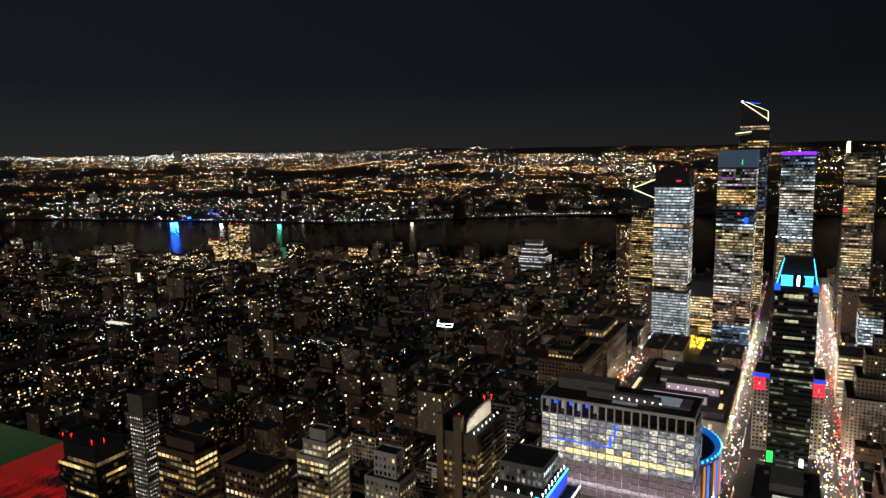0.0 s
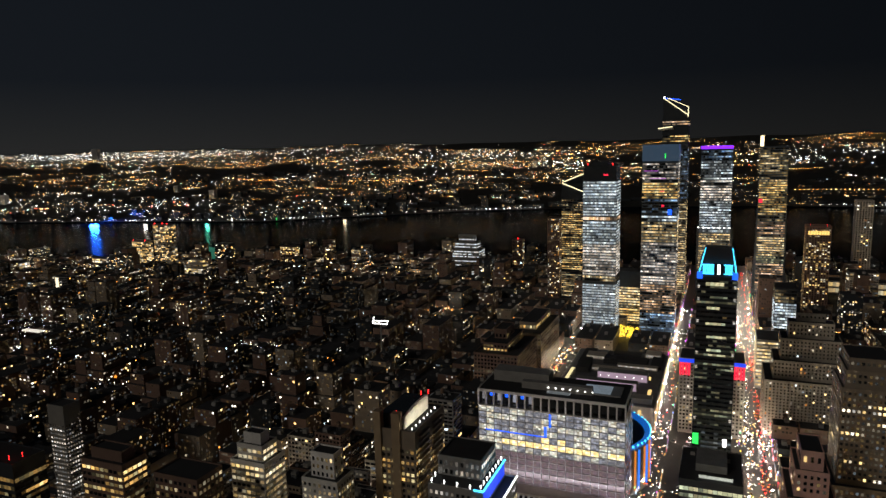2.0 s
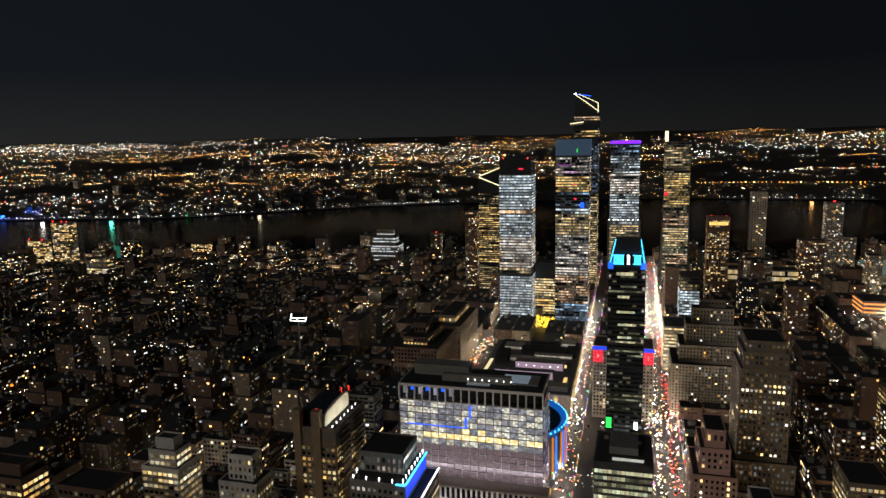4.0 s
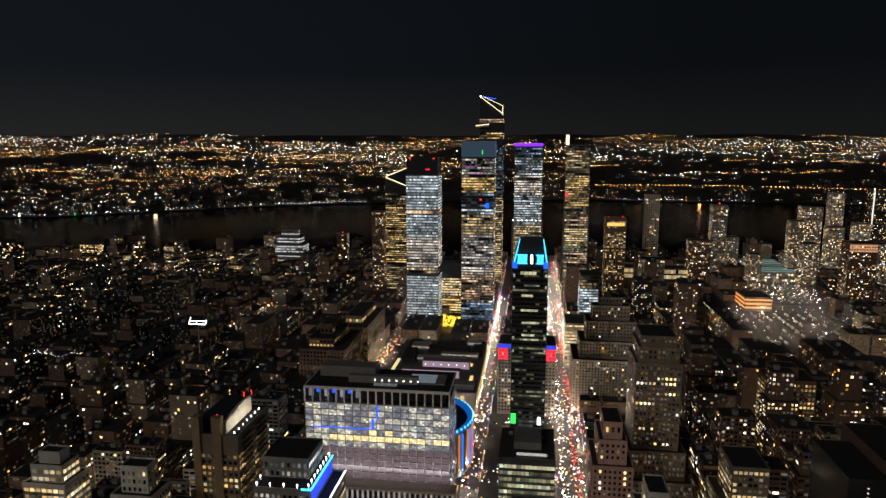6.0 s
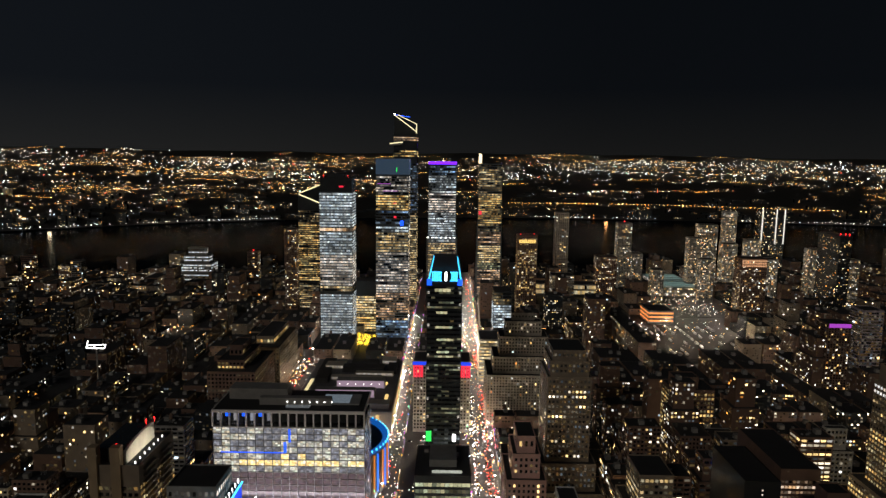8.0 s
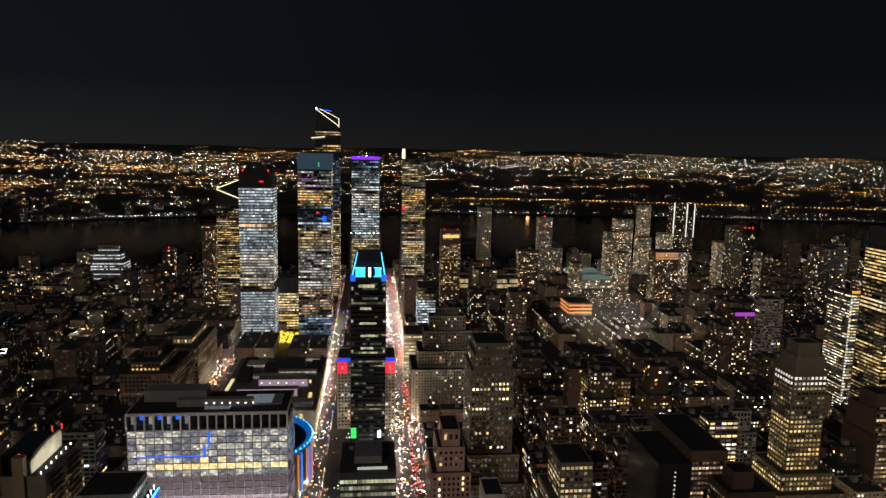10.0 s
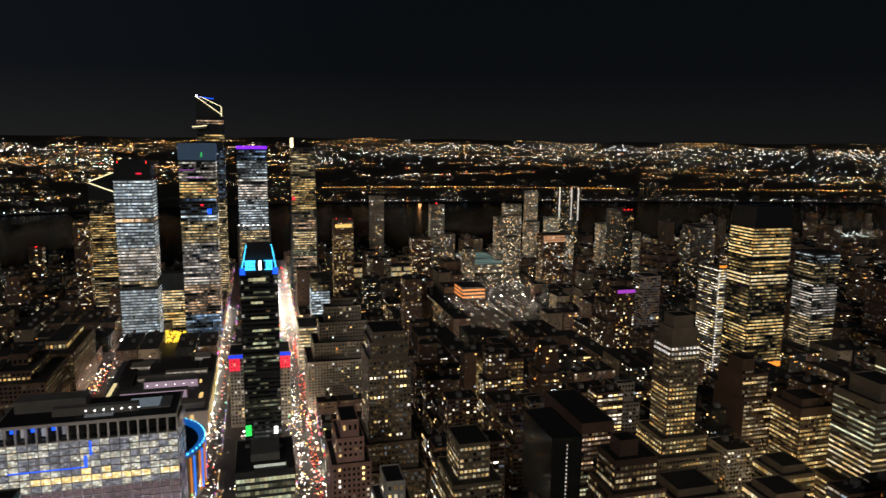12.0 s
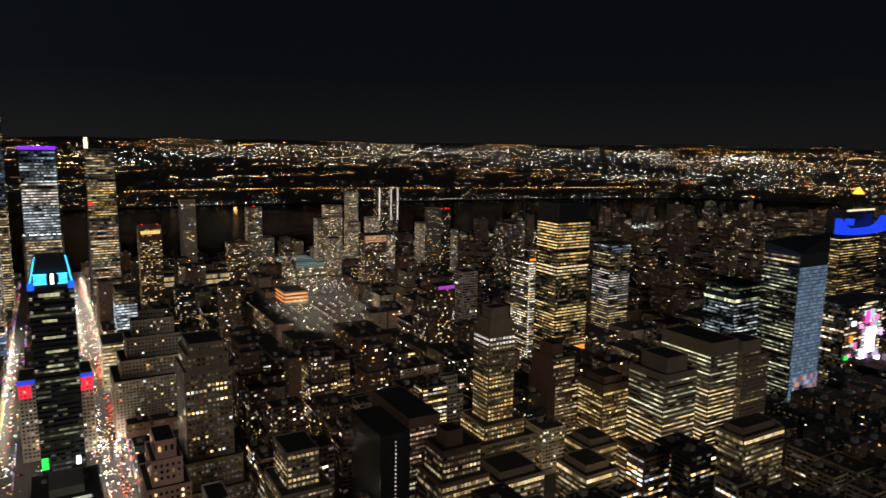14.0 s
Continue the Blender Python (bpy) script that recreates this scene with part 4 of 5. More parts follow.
nyk = tower("stepped_hotel", "grey stone stepped hotel with scattered lit rooms", 48, 136, 780, 62, 129, LIME, HOME, 0.15, bay=3.4, floor=3.4, w=0.4, h=0.5, run=0,
            steps=((0, 62), (8, 82), (15, 105), (22, 122), (30, 130)))
tower("low_blue_office", "office block with blue-white lit floors", 70, 97, 1010, 40, 116, DARK, OFFICE_COOL, 0.6, bay=3, floor=4, zones=((4, 60, F_WHITE, 0.35), (60, 96, F_COOL, 0.72), (96, 115, F_CREAM, 0.2)))
tower("gold_office_block", "office block with gold-lit ribbon floors", 46, 78, 930, 50, 64, GREY, OFFICE_GOLD, 0.75, bay=3, floor=4.4, h=0.5, zones=((3, 63, F_CREAM, 0.85),))
tower("rose_brick_block", "rose brick stepped block", 40, 66, 418, 40, 138, ROSE, OFFICE, 0.2, bay=3, floor=3.8, w=0.45, h=0.5, run=0, steps=((0, 112), (4, 128), (7, 139)))
tower("white_stepped_block", "white brick stepped block", 58, 92, 370, 44, 120, PALE, OFFICE, 0.2, bay=3.2, floor=3.8, w=0.5, h=0.5, run=0.3, steps=((0, 84), (6, 101), (11, 116)))
fr = tower("dark_roofed_block", "dark-roofed shopping block with lit glass front", -24, 21, 515, 58, 66, DARK, OFFICE_COOL, 0.3, bay=3.4, floor=5, w=0.9, h=0.55, zones=((4, 40, F_GREEN, 0.3), (40, 62, F_GREEN, 0.52, 0.6)))
plant(fr, -24, 21, 515, 573, 66.4, 6)
fix(fr, "roof_light", Shell().box(-10, 14, 520, 521, 67, 69), pane_mid)
a1 = tower("ribbon_office_tower", "brown office tower with lit ribbon windows", 440, 480, 384, 41, 143, TAN, OFFICE, 0.6, bay=4.5, floor=4.0, w=0.99, h=0.36, blank=1,
           zones=((3, 58, F_CREAM, 0.5), (62, 92, F_CREAM, 0.62), (92, 126, F_GREEN, 0.36)), tiers=((428, 482, 368, 426, 60), (440, 480, 384, 425, 130), (446, 471, 388, 417, 143)))
a2 = tower("ribbon_office_tower", "pale office tower with lit ribbon windows", 517, 554, 400, 59, 143, TAN, OFFICE, 0.75, bay=4.5, floor=4.0, w=0.99, h=0.36,
           zones=((3, 40, F_CREAM, 0.5), (40, 100, F_CREAM, 0.68), (100, 132, F_GREEN, 0.42)))
# blocks of the garment district between the avenues
tower("grid_windowed_block", "dark brick block with warm lit window grid and blank side wall", 242, 271, 468, 74, 99, BRICK, OFFICE, 0.5, bay=2.6, floor=3.7, w=0.7, h=0.5, faces="EN", zones=((4, 60, F_GREEN, 0.36), (60, 92, F_PEACH, 0.55)))
lc = tower("lamp_striped_block", "black-sided block with one column of stair lamps", 214, 240, 462, 60, 92, DARK, OFFICE, 0.2, bay=2.8, floor=3.8, w=0.6, faces="N", zones=((4, 90, F_CREAM, 0.2),))
fix(lc, "stair_lamps", Shell().quads(grid("E", 226.5, 227.6, 461.8, 20, 88, bay=1, floor=3.4, w=0.9, h=0.35)), F_WHITE[3], "column of small stair lamps")
db = tower("dark_brick_tower", "dark brick block with scattered gold-lit rooms and black roof house", 221, 263, 645, 32, 104, BRICK, OFFICE, 0.4, bay=3.4, floor=4.2, w=0.6, h=0.55, blank=1, zones=((4, 93, F_GOLD, 0.4),), tiers=((221, 263, 645, 677, 95), (224, 248, 650, 668, 106)))
tower("stepped_dark_block", "dark stepped block with two bright lit floors", 226, 258, 386, 28, 112, BRICK, OFFICE, 0.3, bay=3, floor=4.2, w=0.7, h=0.5, blank=1, zones=((60, 76, F_CREAM, 0.2), (76, 106, F_CREAM, 0.42)), tiers=((222, 262, 380, 416, 88), (226, 258, 386, 412, 109), (232, 246, 392, 406, 120)))
tower("setback_loft_tower", "brown setback loft tower with cream-lit upper floors", 130, 153, 432, 34, 110, TAN, OFFICE, 0.3, bay=2.8, floor=3.9, w=0.7, h=0.5, zones=((30, 80, F_CREAM, 0.22), (80, 109, F_CREAM, 0.55)), tiers=((124, 160, 424, 470, 84), (130, 153, 432, 464, 110)))
tower("slab_loft_tower", "dark stepped loft tower with warm lit rows and blank flank", 432, 466, 520, 40, 118, BRICK, OFFICE, 0.3, bay=2.8, floor=3.9, w=0.75, h=0.5, faces="EN", zones=((4, 110, F_CREAM, 0.42),), tiers=((432, 470, 516, 560, 84), (432, 460, 520, 556, 106), (434, 447, 524, 545, 120)))
tower("crowned_loft_block", "brick loft block with gold-lit window grid and toothed roof", 439, 476, 455, 34, 102, BRICK, OFFICE, 0.3, bay=2.6, floor=3.8, w=0.7, h=0.55, blank=1, zones=((4, 92, F_GOLD, 0.55),), tiers=((439, 476, 455, 489, 98), (444, 468, 460, 484, 104)))
for xa, xb, ya, yb, zt_, fam in ((350, 384, 376, 412, 70, F_CREAM), (286, 330, 402, 440, 68, F_CREAM), (486, 540, 338, 366, 88, F_CREAM), (392, 424, 418, 452, 66, F_GOLD)):
    tower("cornice_lit_block", "broad loft block with a bright row of top-floor windows", xa, xb, ya, yb - ya, zt_, TAN, OFFICE, 0.4, bay=3.2, floor=4.2, w=0.85, h=0.5, blank=1,
          zones=((10, zt_ - 12, fam, 0.22), (zt_ - 12, zt_ - 6, fam, 0.8)), tiers=((xa, xb, ya, yb, zt_ - 5), (xa + 5, xb - 5, ya + 6, yb - 4, zt_)))
tower("stone_hotel_tower", "plain brown stone tower with few windows", 554, 592, 393, 36, 140, TAN, OFFICE, 0.1, bay=3.4, floor=4, w=0.4, h=0.4, zones=((4, 130, F_CREAM, 0.1),), tiers=((554, 592, 393, 429, 126), (557, 584, 397, 424, 140)))
tower("teal_glass_office", "dark teal glass office with slanting bright top corner", 728, 779, 536, 46, 150, surface("teal_curtain_wall", (0.05, 0.12, 0.12), rough=0.25, grain=0.15), OFFICE, 0.3, bay=3, floor=4.1, w=0.93, h=0.5, zones=((4, 128, F_COOL, 0.3), (128, 136, F_GREEN, 0.55), (140, 149, F_GREEN, 0.3)))
ts = tower("angled_glass_tower", "glass tower with slanting top and painted blue-white sheen", 717, 771, 450, 45, 204, STEEL, OFFICE, 0.4, bay=3, floor=4.1, w=0.9, h=0.42, zones=((4, 60, F_GREEN, 0.34), (60, 188, F_GREEN, 0.32), (188, 203, F_CREAM, 0.5)), faces="S")
fix(ts, "slanted_crown", Shell().add([(717, 450, 205.2), (771, 450, 205.2), (771, 495, 205.2), (717, 495, 205.2), (717, 450, 207), (771, 450, 224), (771, 495, 218), (717, 495, 214)], FACES), DARK)
bc = tower("blue_crowned_tower", "tall hotel tower with crescent crown with painted blue floodlight glow and amber tip", 985, 1085, 560, 40, 194, DARK, OFFICE_GOLD, 0.3, bay=3.2, floor=4, w=0.8, h=0.45, zones=((4, 193, F_GOLD, 0.42),), faces="ES",
           tiers=((985, 1085, 560, 600, 194), (1010, 1086, 572, 600, 230), (1040, 1080, 578, 598, 244)), blank=2)
horn = Shell()
CRES = [(976 + 118 * i / 20, 197 + 3 * abs(i / 10 - 1) ** 2, 206 + 17 * abs(i / 10 - 1) ** 4) for i in range(21)]
for (xa, la_, ha), (xb, lb, hb) in zip(CRES, CRES[1:]):
    horn.add([(xa, 556, la_), (xb, 556, lb), (xb, 566, lb), (xa, 566, la_), (xa, 556, ha), (xb, 556, hb), (xb, 566, hb), (xa, 566, ha)], FACES)
# crescent and finial glow themselves in place of blue floodlight
fix(bc, "crescent_crown", horn, DEEP_BLUE, "crescent crown with painted blue floodlight glow")
fix(bc, "blue_finial", Shell().box(1000, 1008, 556.5, 566, 212, 221), DEEP_BLUE)
fix(bc, "cornice_light", Shell().box(1014, 1086, 571, 571.6, 230, 233), glow("cornice_lamps", (1.0, 0.86, 0.5), 0.8), "cream light line on the cornice")
fix(bc, "amber_tip", Shell().disc(1062, 585, 8, 254, 259, 12, 5).disc(1062, 585, 4.5, 259, 265, 12, 0.5), glow("amber_lantern", (1.0, 0.55, 0.05), 1.5), "amber lit roof tip")
fix(bc, "tip_drum", Shell().disc(1062, 585, 9, 244, 254, 12), DARK)
# the mirrored blue light is painted as a face of glowing panes
fix(ts, "blue_glazing", Shell().quads(grid("E", 717.5, 770.5, 449.6, 6, 190, bay=3, floor=4.1, w=0.96, h=0.84)), lit("blue_sheen_glow", ((0.36, 0.58, 0.95), (0.5, 0.72, 1.0), (0.42, 0.56, 0.88), (0.55, 0.75, 0.95)), 0.1, 0.26, power=1.2), "glowing panes imitating blue and white light mirrored in glass")
# likewise the screens' reflections low on the glass: coloured panes that glow
fix(ts, "reflected_screens", Shell().quads(grid("E", 724, 771, 449.3, 6, 62, bay=4, floor=6, w=0.98, h=0.9)), lit("screen_reflection_glow", ((0.9, 0.5, 0.7), (0.6, 0.65, 1.0), (1.0, 0.45, 0.35), (0.8, 0.8, 0.95), (0.4, 0.6, 1.0)), 0.1, 0.5, power=1.4), "glowing panes imitating pink and white screens mirrored in glass")
sq = tower("screen_covered_tower", "tower covered with bright video screens", 858, 950, 472, 40, 128, DARK, OFFICE, 0.3, bay=3.4, floor=4)
for x, z, w_, h_, m in ((905, 60, 20, 34, SCREEN_HOT), (884, 30, 22, 26, SCREEN_HOT), (900, 100, 9, 16, MAGENTA_HOT), (868, 78, 7, 9, ORANGE_LED), (860, 56, 8, 6, GREEN_LED), (912, 8, 30, 44, SCREEN_HOT), (880, 6, 24, 20, SCREEN)):
    fix(sq, "video_screen", Shell().box(x, x + w_, 469, 469.8, z, z + h_), m, "glaring video screen")
for i in range(26):
    x, z = 862 + rng.uniform(0, 78), rng.uniform(5, 110)
    fix(sq, "video_screen", Shell().box(x, x + rng.uniform(4, 12), 470, 471, z, z + rng.uniform(5, 16)), SCREEN, "bright video screen")

# nearer blocks south of the cross street
rd = tower("rounded_top_tower", "tan flat tower with white curved roof screen and balconies", -182, -157, 331, 44, 160, TAN, OFFICE_GOLD, 0.34, bay=2.8, floor=3.4, w=0.6, h=0.55, zones=((20, 150, F_GOLD, 0.34),))
for xa, xb in ((-182.3, -178), (-171, -166)):
    fix(rd, "corner_pier", Shell().box(xa, xb, 329.6, 334, 0, 171), surface("tan_render", (0.36, 0.27, 0.17)), "tall blank tan pier")
fix(rd, "lift_house", Shell().box(-181, -168, 336, 370, 160.4, 168), DARK)
fin = [(334 + 34 * i / 14, 166 + 4 * math.sin(math.pi * (0.12 + 0.6 * i / 14))) for i in range(15)]
outline = [(334, 160.4)] + fin + [(368, 160.4)]
k = len(outline)
arc = Shell().add([(x, y, z) for x in (-165.8, -164.6) for y, z in outline], [tuple(range(k)), tuple(range(2 * k - 1, k - 1, -1))] + [(i, k + i, k + (i + 1) % k, (i + 1) % k) for i in range(k)])
fix(rd, "roof_screen", arc, PALE, "white curved roof screen")
for i in range(7):
    fix(rd, "ledge_lamp", Shell().disc(-160.5, 335 + i * 5.6, 0.4, 160.4, 161.6, 6, 0.25), WHITE_LED, "white ledge lamp")
screen_wash = new("roof_screen_light", bpy.data.lights.new("roof_screen_light", "AREA"))
screen_wash.data.shape, screen_wash.data.size, screen_wash.data.size_y, screen_wash.data.energy, screen_wash.data.color = "RECTANGLE", 32, 0.5, 1000, (1.0, 0.88, 0.62)
screen_wash.matrix_world = look((-159.5, 351, 161.8), (-165, 351, 168))
for n in range(34):
    for ya in (336, 356):
        fix(rd, "balcony", Shell().box(-156.9, -155.4, ya, ya + 13, 44 + n * 3.4, 44.9 + n * 3.4), TAN)
aviation(rd, [(-170, 335, 168), (-169, 368, 168), (-166, 372, 168)], 0.45)
d0 = tower("black_glass_tower", "black glass tower with red roof lamps", -437.8, -396, 262, 22, 134, DARK, OFFICE_GOLD, 0.2, bay=3.0, floor=4, w=0.93, h=0.5, zones=((4, 116, F_GOLD, 0.06), (116, 126, F_GOLD, 0.26)))
aviation(d0, [(-434, 266, 135), (-428, 268, 135), (-404, 266, 135), (-400, 272, 135)], 0.4)
tower("slim_lit_tower", "slim pale tower with rows of small lights", -452, -436, 330, 14, 140, GREY, OFFICE, 0.4, bay=2.2, floor=3.2, w=0.45, h=0.4, zones=((4, 127, F_WHITE, 0.42),))
tower("loft_block", "dark brick loft block with amber lit storeys", -344, -312, 268, 18, 144, BRICK, OFFICE_GOLD, 0.3, bay=3.2, floor=4, w=0.8, h=0.5, zones=((4, 130, F_GOLD, 0.14), (130, 142, F_GOLD, 0.46)), steps=((0, 144), (4, 150)), blank=1)
tower("loft_block", "dark brick loft block with flat dark roof", -284, -254, 264, 20, 147, BRICK, OFFICE, 0.16, bay=3.2, floor=4, w=0.6, h=0.5, zones=((4, 146, F_CREAM, 0.16),))
tower("white_loft_block", "white stepped loft block", -262, -238, 300, 20, 154, PALE, OFFICE, 0.4, bay=3.2, floor=3.8, w=0.75, h=0.5, zones=((4, 142, F_CREAM, 0.42), (142, 151, F_CREAM, 0.7)), steps=((0, 142), (3, 151), (6, 157)), blank=1)
tower("pale_loft_tower", "pale brick stepped loft tower with small lit windows", -213, -190, 300, 18, 153, PALE, OFFICE, 0.3, bay=2.8, floor=3.6, w=0.45, h=0.5, zones=((4, 153, F_CREAM, 0.2),), steps=((0, 139), (4, 153)))
l3 = tower("grey_loft_block", "grey brick block with dark roof, floodlit ledges and blue neon edge", -146, -119, 322, 42, 147, GREY, OFFICE, 0.25, bay=3.0, floor=3.8, w=0.5, h=0.5,
           zones=((60, 118, F_CREAM, 0.4), (118, 134, F_WHITE, 0.1), (136, 146, F_WHITE, 0.36)), tiers=((-146, -107, 322, 364, 126), (-146, -114, 322.5, 362, 136), (-145, -119, 335, 361, 147)))
fix(l3, "blue_neon", beam(beam(Shell(), (-113.6, 322.5, 137.4), (-113.6, 362, 137.4), 0.4), (-119, 322, 137.4), (-113.6, 322, 137.4), 0.4), SKY_LED, "light blue neon edge")
# blue light on the ledge wall is painted as glowing panels
fix(l3, "blue_wall", Shell().quads(grid("N", 323, 361, -113.9, 127.5, 136.5, bay=4.8, floor=9, w=0.97, h=0.9)), DEEP_BLUE, "ledge wall with painted blue glow")
fix(l3, "white_neon", beam(Shell(), (-106.8, 323, 127.4), (-106.8, 364, 127.4), 0.3), WHITE_LED, "white neon edge")
for x, y, z in [(-115.5, 324 + i * 5.2, 138) for i in range(8)] + [(-144 + i * 7.5, 323.4, 137.6) for i in range(4)] + [(-144.6, 330 + i * 9, 138) for i in range(3)]:
    fix(l3, "ledge_lamp", Shell().disc(x, y, 0.12, z - 1, z + 0.6, 6).disc(x, y, 0.5, z + 0.6, z + 1.8, 8, 0.3), WHITE_LED, "white ledge floodlamp")
tower("stone_warehouse", "long stone warehouse with lit attic rows", -278, -222, 765, 90, 88, BRICK, OFFICE_GOLD, 0.16, bay=4, floor=4.5, w=0.5, h=0.5, zones=((4, 66, F_CREAM, 0.05, 0.7), (66, 84, F_GOLD, 0.2)), tiers=((-278, -222, 765, 855, 66), (-270, -238, 778, 850, 76), (-262, -246, 800, 835, 88)))
tower("stone_warehouse", "long brown warehouse with lit roof edge", -262, -222, 880, 110, 72, TAN, OFFICE, 0.14, bay=4, floor=4.5, w=0.5, h=0.5, zones=((4, 62, F_CREAM, 0.1, 0.8), (62, 70, F_GOLD, 0.5)), tiers=((-262, -222, 880, 990, 62), (-258, -234, 900, 985, 72)))
te = tower("terraced_office", "terraced office block with white-lit ribbon floors", -625, -535, 1540, 60, 96, GREY, OFFICE_COOL, 0.75, bay=4, floor=5, run=1, h=0.35, steps=((0, 40), (8, 62), (16, 80), (24, 96)))
tw = tower("riverside_flat_tower", "riverside tower with gold-lit floors and red beacons", -1488, -1440, 1389, 26, 78, GREY, OFFICE_GOLD, 0.75, bay=4, floor=4, run=0.3)
aviation(tw, [(-1484, 1391, 79), (-1444, 1391, 79)], 1.5)
tv = tower("riverside_flat_tower", "taller riverside tower with red beacons", -1414, -1360, 1394, 26, 124, GREY, OFFICE_GOLD, 0.5, bay=4, floor=4, run=0.3)
aviation(tv, [(-1408, 1396, 125), (-1366, 1396, 125), (-1386, 1400, 125)], 1.5)
tower("riverside_flat_tower", "dark riverside block with few lit rooms", -1277, -1230, 1470, 26, 66, DARK, HOME, 0.2, bay=4, floor=4, run=0)
tower("terraced_flats", "terraced flats with cream-lit storeys", -1249, -1190, 1323, 30, 48, LIME, OFFICE, 0.85, bay=5, floor=4.5, run=0.2, steps=((0, 28), (5, 38), (10, 48)))
tower("riverside_flat_tower", "brick riverside block with gold-lit rooms", -1090, -1045, 1507, 26, 60, BRICK, OFFICE_GOLD, 0.5, bay=4, floor=4, run=0)
tower("riverside_flat_tower", "slim brick riverside block", -975, -950, 1537, 22, 75, BRICK, HOME, 0.2, bay=4, floor=4, run=0)
tower("riverside_flat_tower", "slim grey riverside block", -838, -815, 1495, 20, 72, GREY, HOME, 0.08, bay=4, floor=4, run=0)
tower("pier_offices", "long low pier offices with white-lit floors", -1830, -1700, 1214, 30, 38, GREY, OFFICE, 0.9, bay=6, floor=6, run=0.2)
tower("pier_offices", "low pier sheds with white-lit floors", -1673, -1570, 1380, 20, 28, GREY, OFFICE, 0.85, bay=6, floor=6, run=0.2)
lw = tower("slab_flats", "grey slab flats with one bright stair tower", -1344, -1300, 1031, 22, 56, GREY, HOME, 0.15, bay=4, floor=3.4, run=0)
fix(lw, "stair_light", Shell().box(-1335, -1326, 1030.2, 1030.8, 6, 55), glow("stair_lamps", (1.0, 0.85, 0.55), 1.0), "bright lit stair tower")
tb = tower("slim_river_tower", "slim tower with red beacon", -456, -432, 1537, 22, 92, BRICK, HOME, 0.25, bay=3.4, floor=3.3, run=0)
aviation(tb, [(-444, 1545, 93)], 1.4)



# ---- the rest of the city, block by block ----
AVENUES = [-70, 195, 480, 733, 1000, 1300, 1590, 1830]
STREET0, PITCH = 40.0, 80.0  # the wide cross street's middle, and the spacing of the cross streets


def shore_at(x):
    for (xa, ya), (xb, yb) in zip(NEAR_SHORE, NEAR_SHORE[1:]):
        if xa <= x <= xb:
            return ya + (yb - ya) * (x - xa) / (xb - xa)
    return 0


def free(x0, x1, y0, y1):
    return all(x1 < a - 2 or x0 > b + 2 or y1 < c - 2 or y0 > d + 2 for a, b, c, d in TAKEN)


def height_of(x, y):
    d = math.hypot(x, y)
    r = rng.random()
    if d < 430:
        h = rng.uniform(50, 92)
    elif x > 40 and y < 760:
        h = rng.uniform(42, 95) if r < 0.8 else rng.uniform(95, 125)
    elif x > 40 and y < 1200:
        h = rng.uniform(18, 55) if r < 0.85 else rng.uniform(60, 110)
    elif x > 900:
        h = rng.uniform(15, 48) if r < 0.88 else rng.uniform(60, 115)
    elif x > 40:
        h = rng.uniform(12, 38) if r < 0.88 else rng.uniform(45, 90)
    elif y < 700:
        h = rng.uniform(28, 62) if r < 0.85 else rng.uniform(60, 84)
    else:
        h = rng.uniform(12, 34) if r < 0.86 else rng.uniform(40, 72)
    if 55 < math.degrees(math.atan2(x, y)) < 67 and d > 330:
        h = min(h, 58)
    if 40 < x < 150 and 560 < y < 790:
        h = min(h, 26)
    if 13 < math.degrees(math.atan2(x, y)) < 26 and 700 < y < 1290:
        h = min(h, 40)
    if x > 300 and 560 < y < 800:
        h = min(h, 36)
    if -195 < x < -50 and 370 < y < 500:
        h = min(h, 26)
    # low roofs along the sight lines to the arena, the station and the wide street
    if -215 < x < 45 and y > 700:
        h = min(h, 22)
    if -190 < x < 40 and y < 500:
        h = min(h, 60)
    return h


WALLS = [BRICK, BRICK, TAN, GREY, LIME, BRICK, TAN, DARK]
NAMES = {BRICK.name: "brown brick", TAN.name: "tan brick", GREY.name: "grey concrete", LIME.name: "pale stone", DARK.name: "dark glass"}
TAKEN += [(350, 520, 1060, 1350), (440, 575, 1350, 1550), (485, 600, 1545, 1760), (195, 345, 1480, 1600), (1700, 1860, 1600, 1760), (-560, -440, 1140, 1215)]
lots = []
for k in range(-44, 48):
    xs = STREET0 + k * PITCH - (15 if k < 0 else 0)
    for ya, yb in zip(AVENUES, AVENUES[1:]):
        y = ya + 14
        while y < yb - 24:
            d = math.hypot(xs + 40, y)
            wide = rng.uniform(16, 34) if d < 900 else rng.uniform(24, 60)
            y2 = min(y + wide, yb - 14)
            for xa, xb in ((xs + 11 + (5 if k == 0 else 0), xs + 39.5), (xs + 40.5, xs + 69 - (5 if k == -1 else 0))):
                if y2 + 12 < shore_at((xa + xb) / 2) and free(xa, xb, y, y2) and y2 - y > 9 and math.hypot(xa, y) > 120 and abs(math.degrees(math.atan2(xa, y))) < 68:
                    if rng.random() < 0.965:
                        lots.append((xa + rng.uniform(0, 1.5), xb - rng.uniform(0, 1.5), y, y2 - 0.3, height_of(xa, y)))
            y = y2
lots.sort(key=lambda q: math.hypot(q[0], q[2]))


def tank(sh_wood, sh_leg, x, y, z):
    sh_wood.disc(x, y, 1.9, z + 3.2, z + 7.0, 12).disc(x, y, 2.1, z + 7.0, z + 8.6, 12, 0.1)
    for dx in (-1.2, 1.2):
        for dy in (-1.2, 1.2):
            sh_leg.box(x + dx - 0.12, x + dx + 0.12, y + dy - 0.12, y + dy + 0.12, z, z + 3.3)


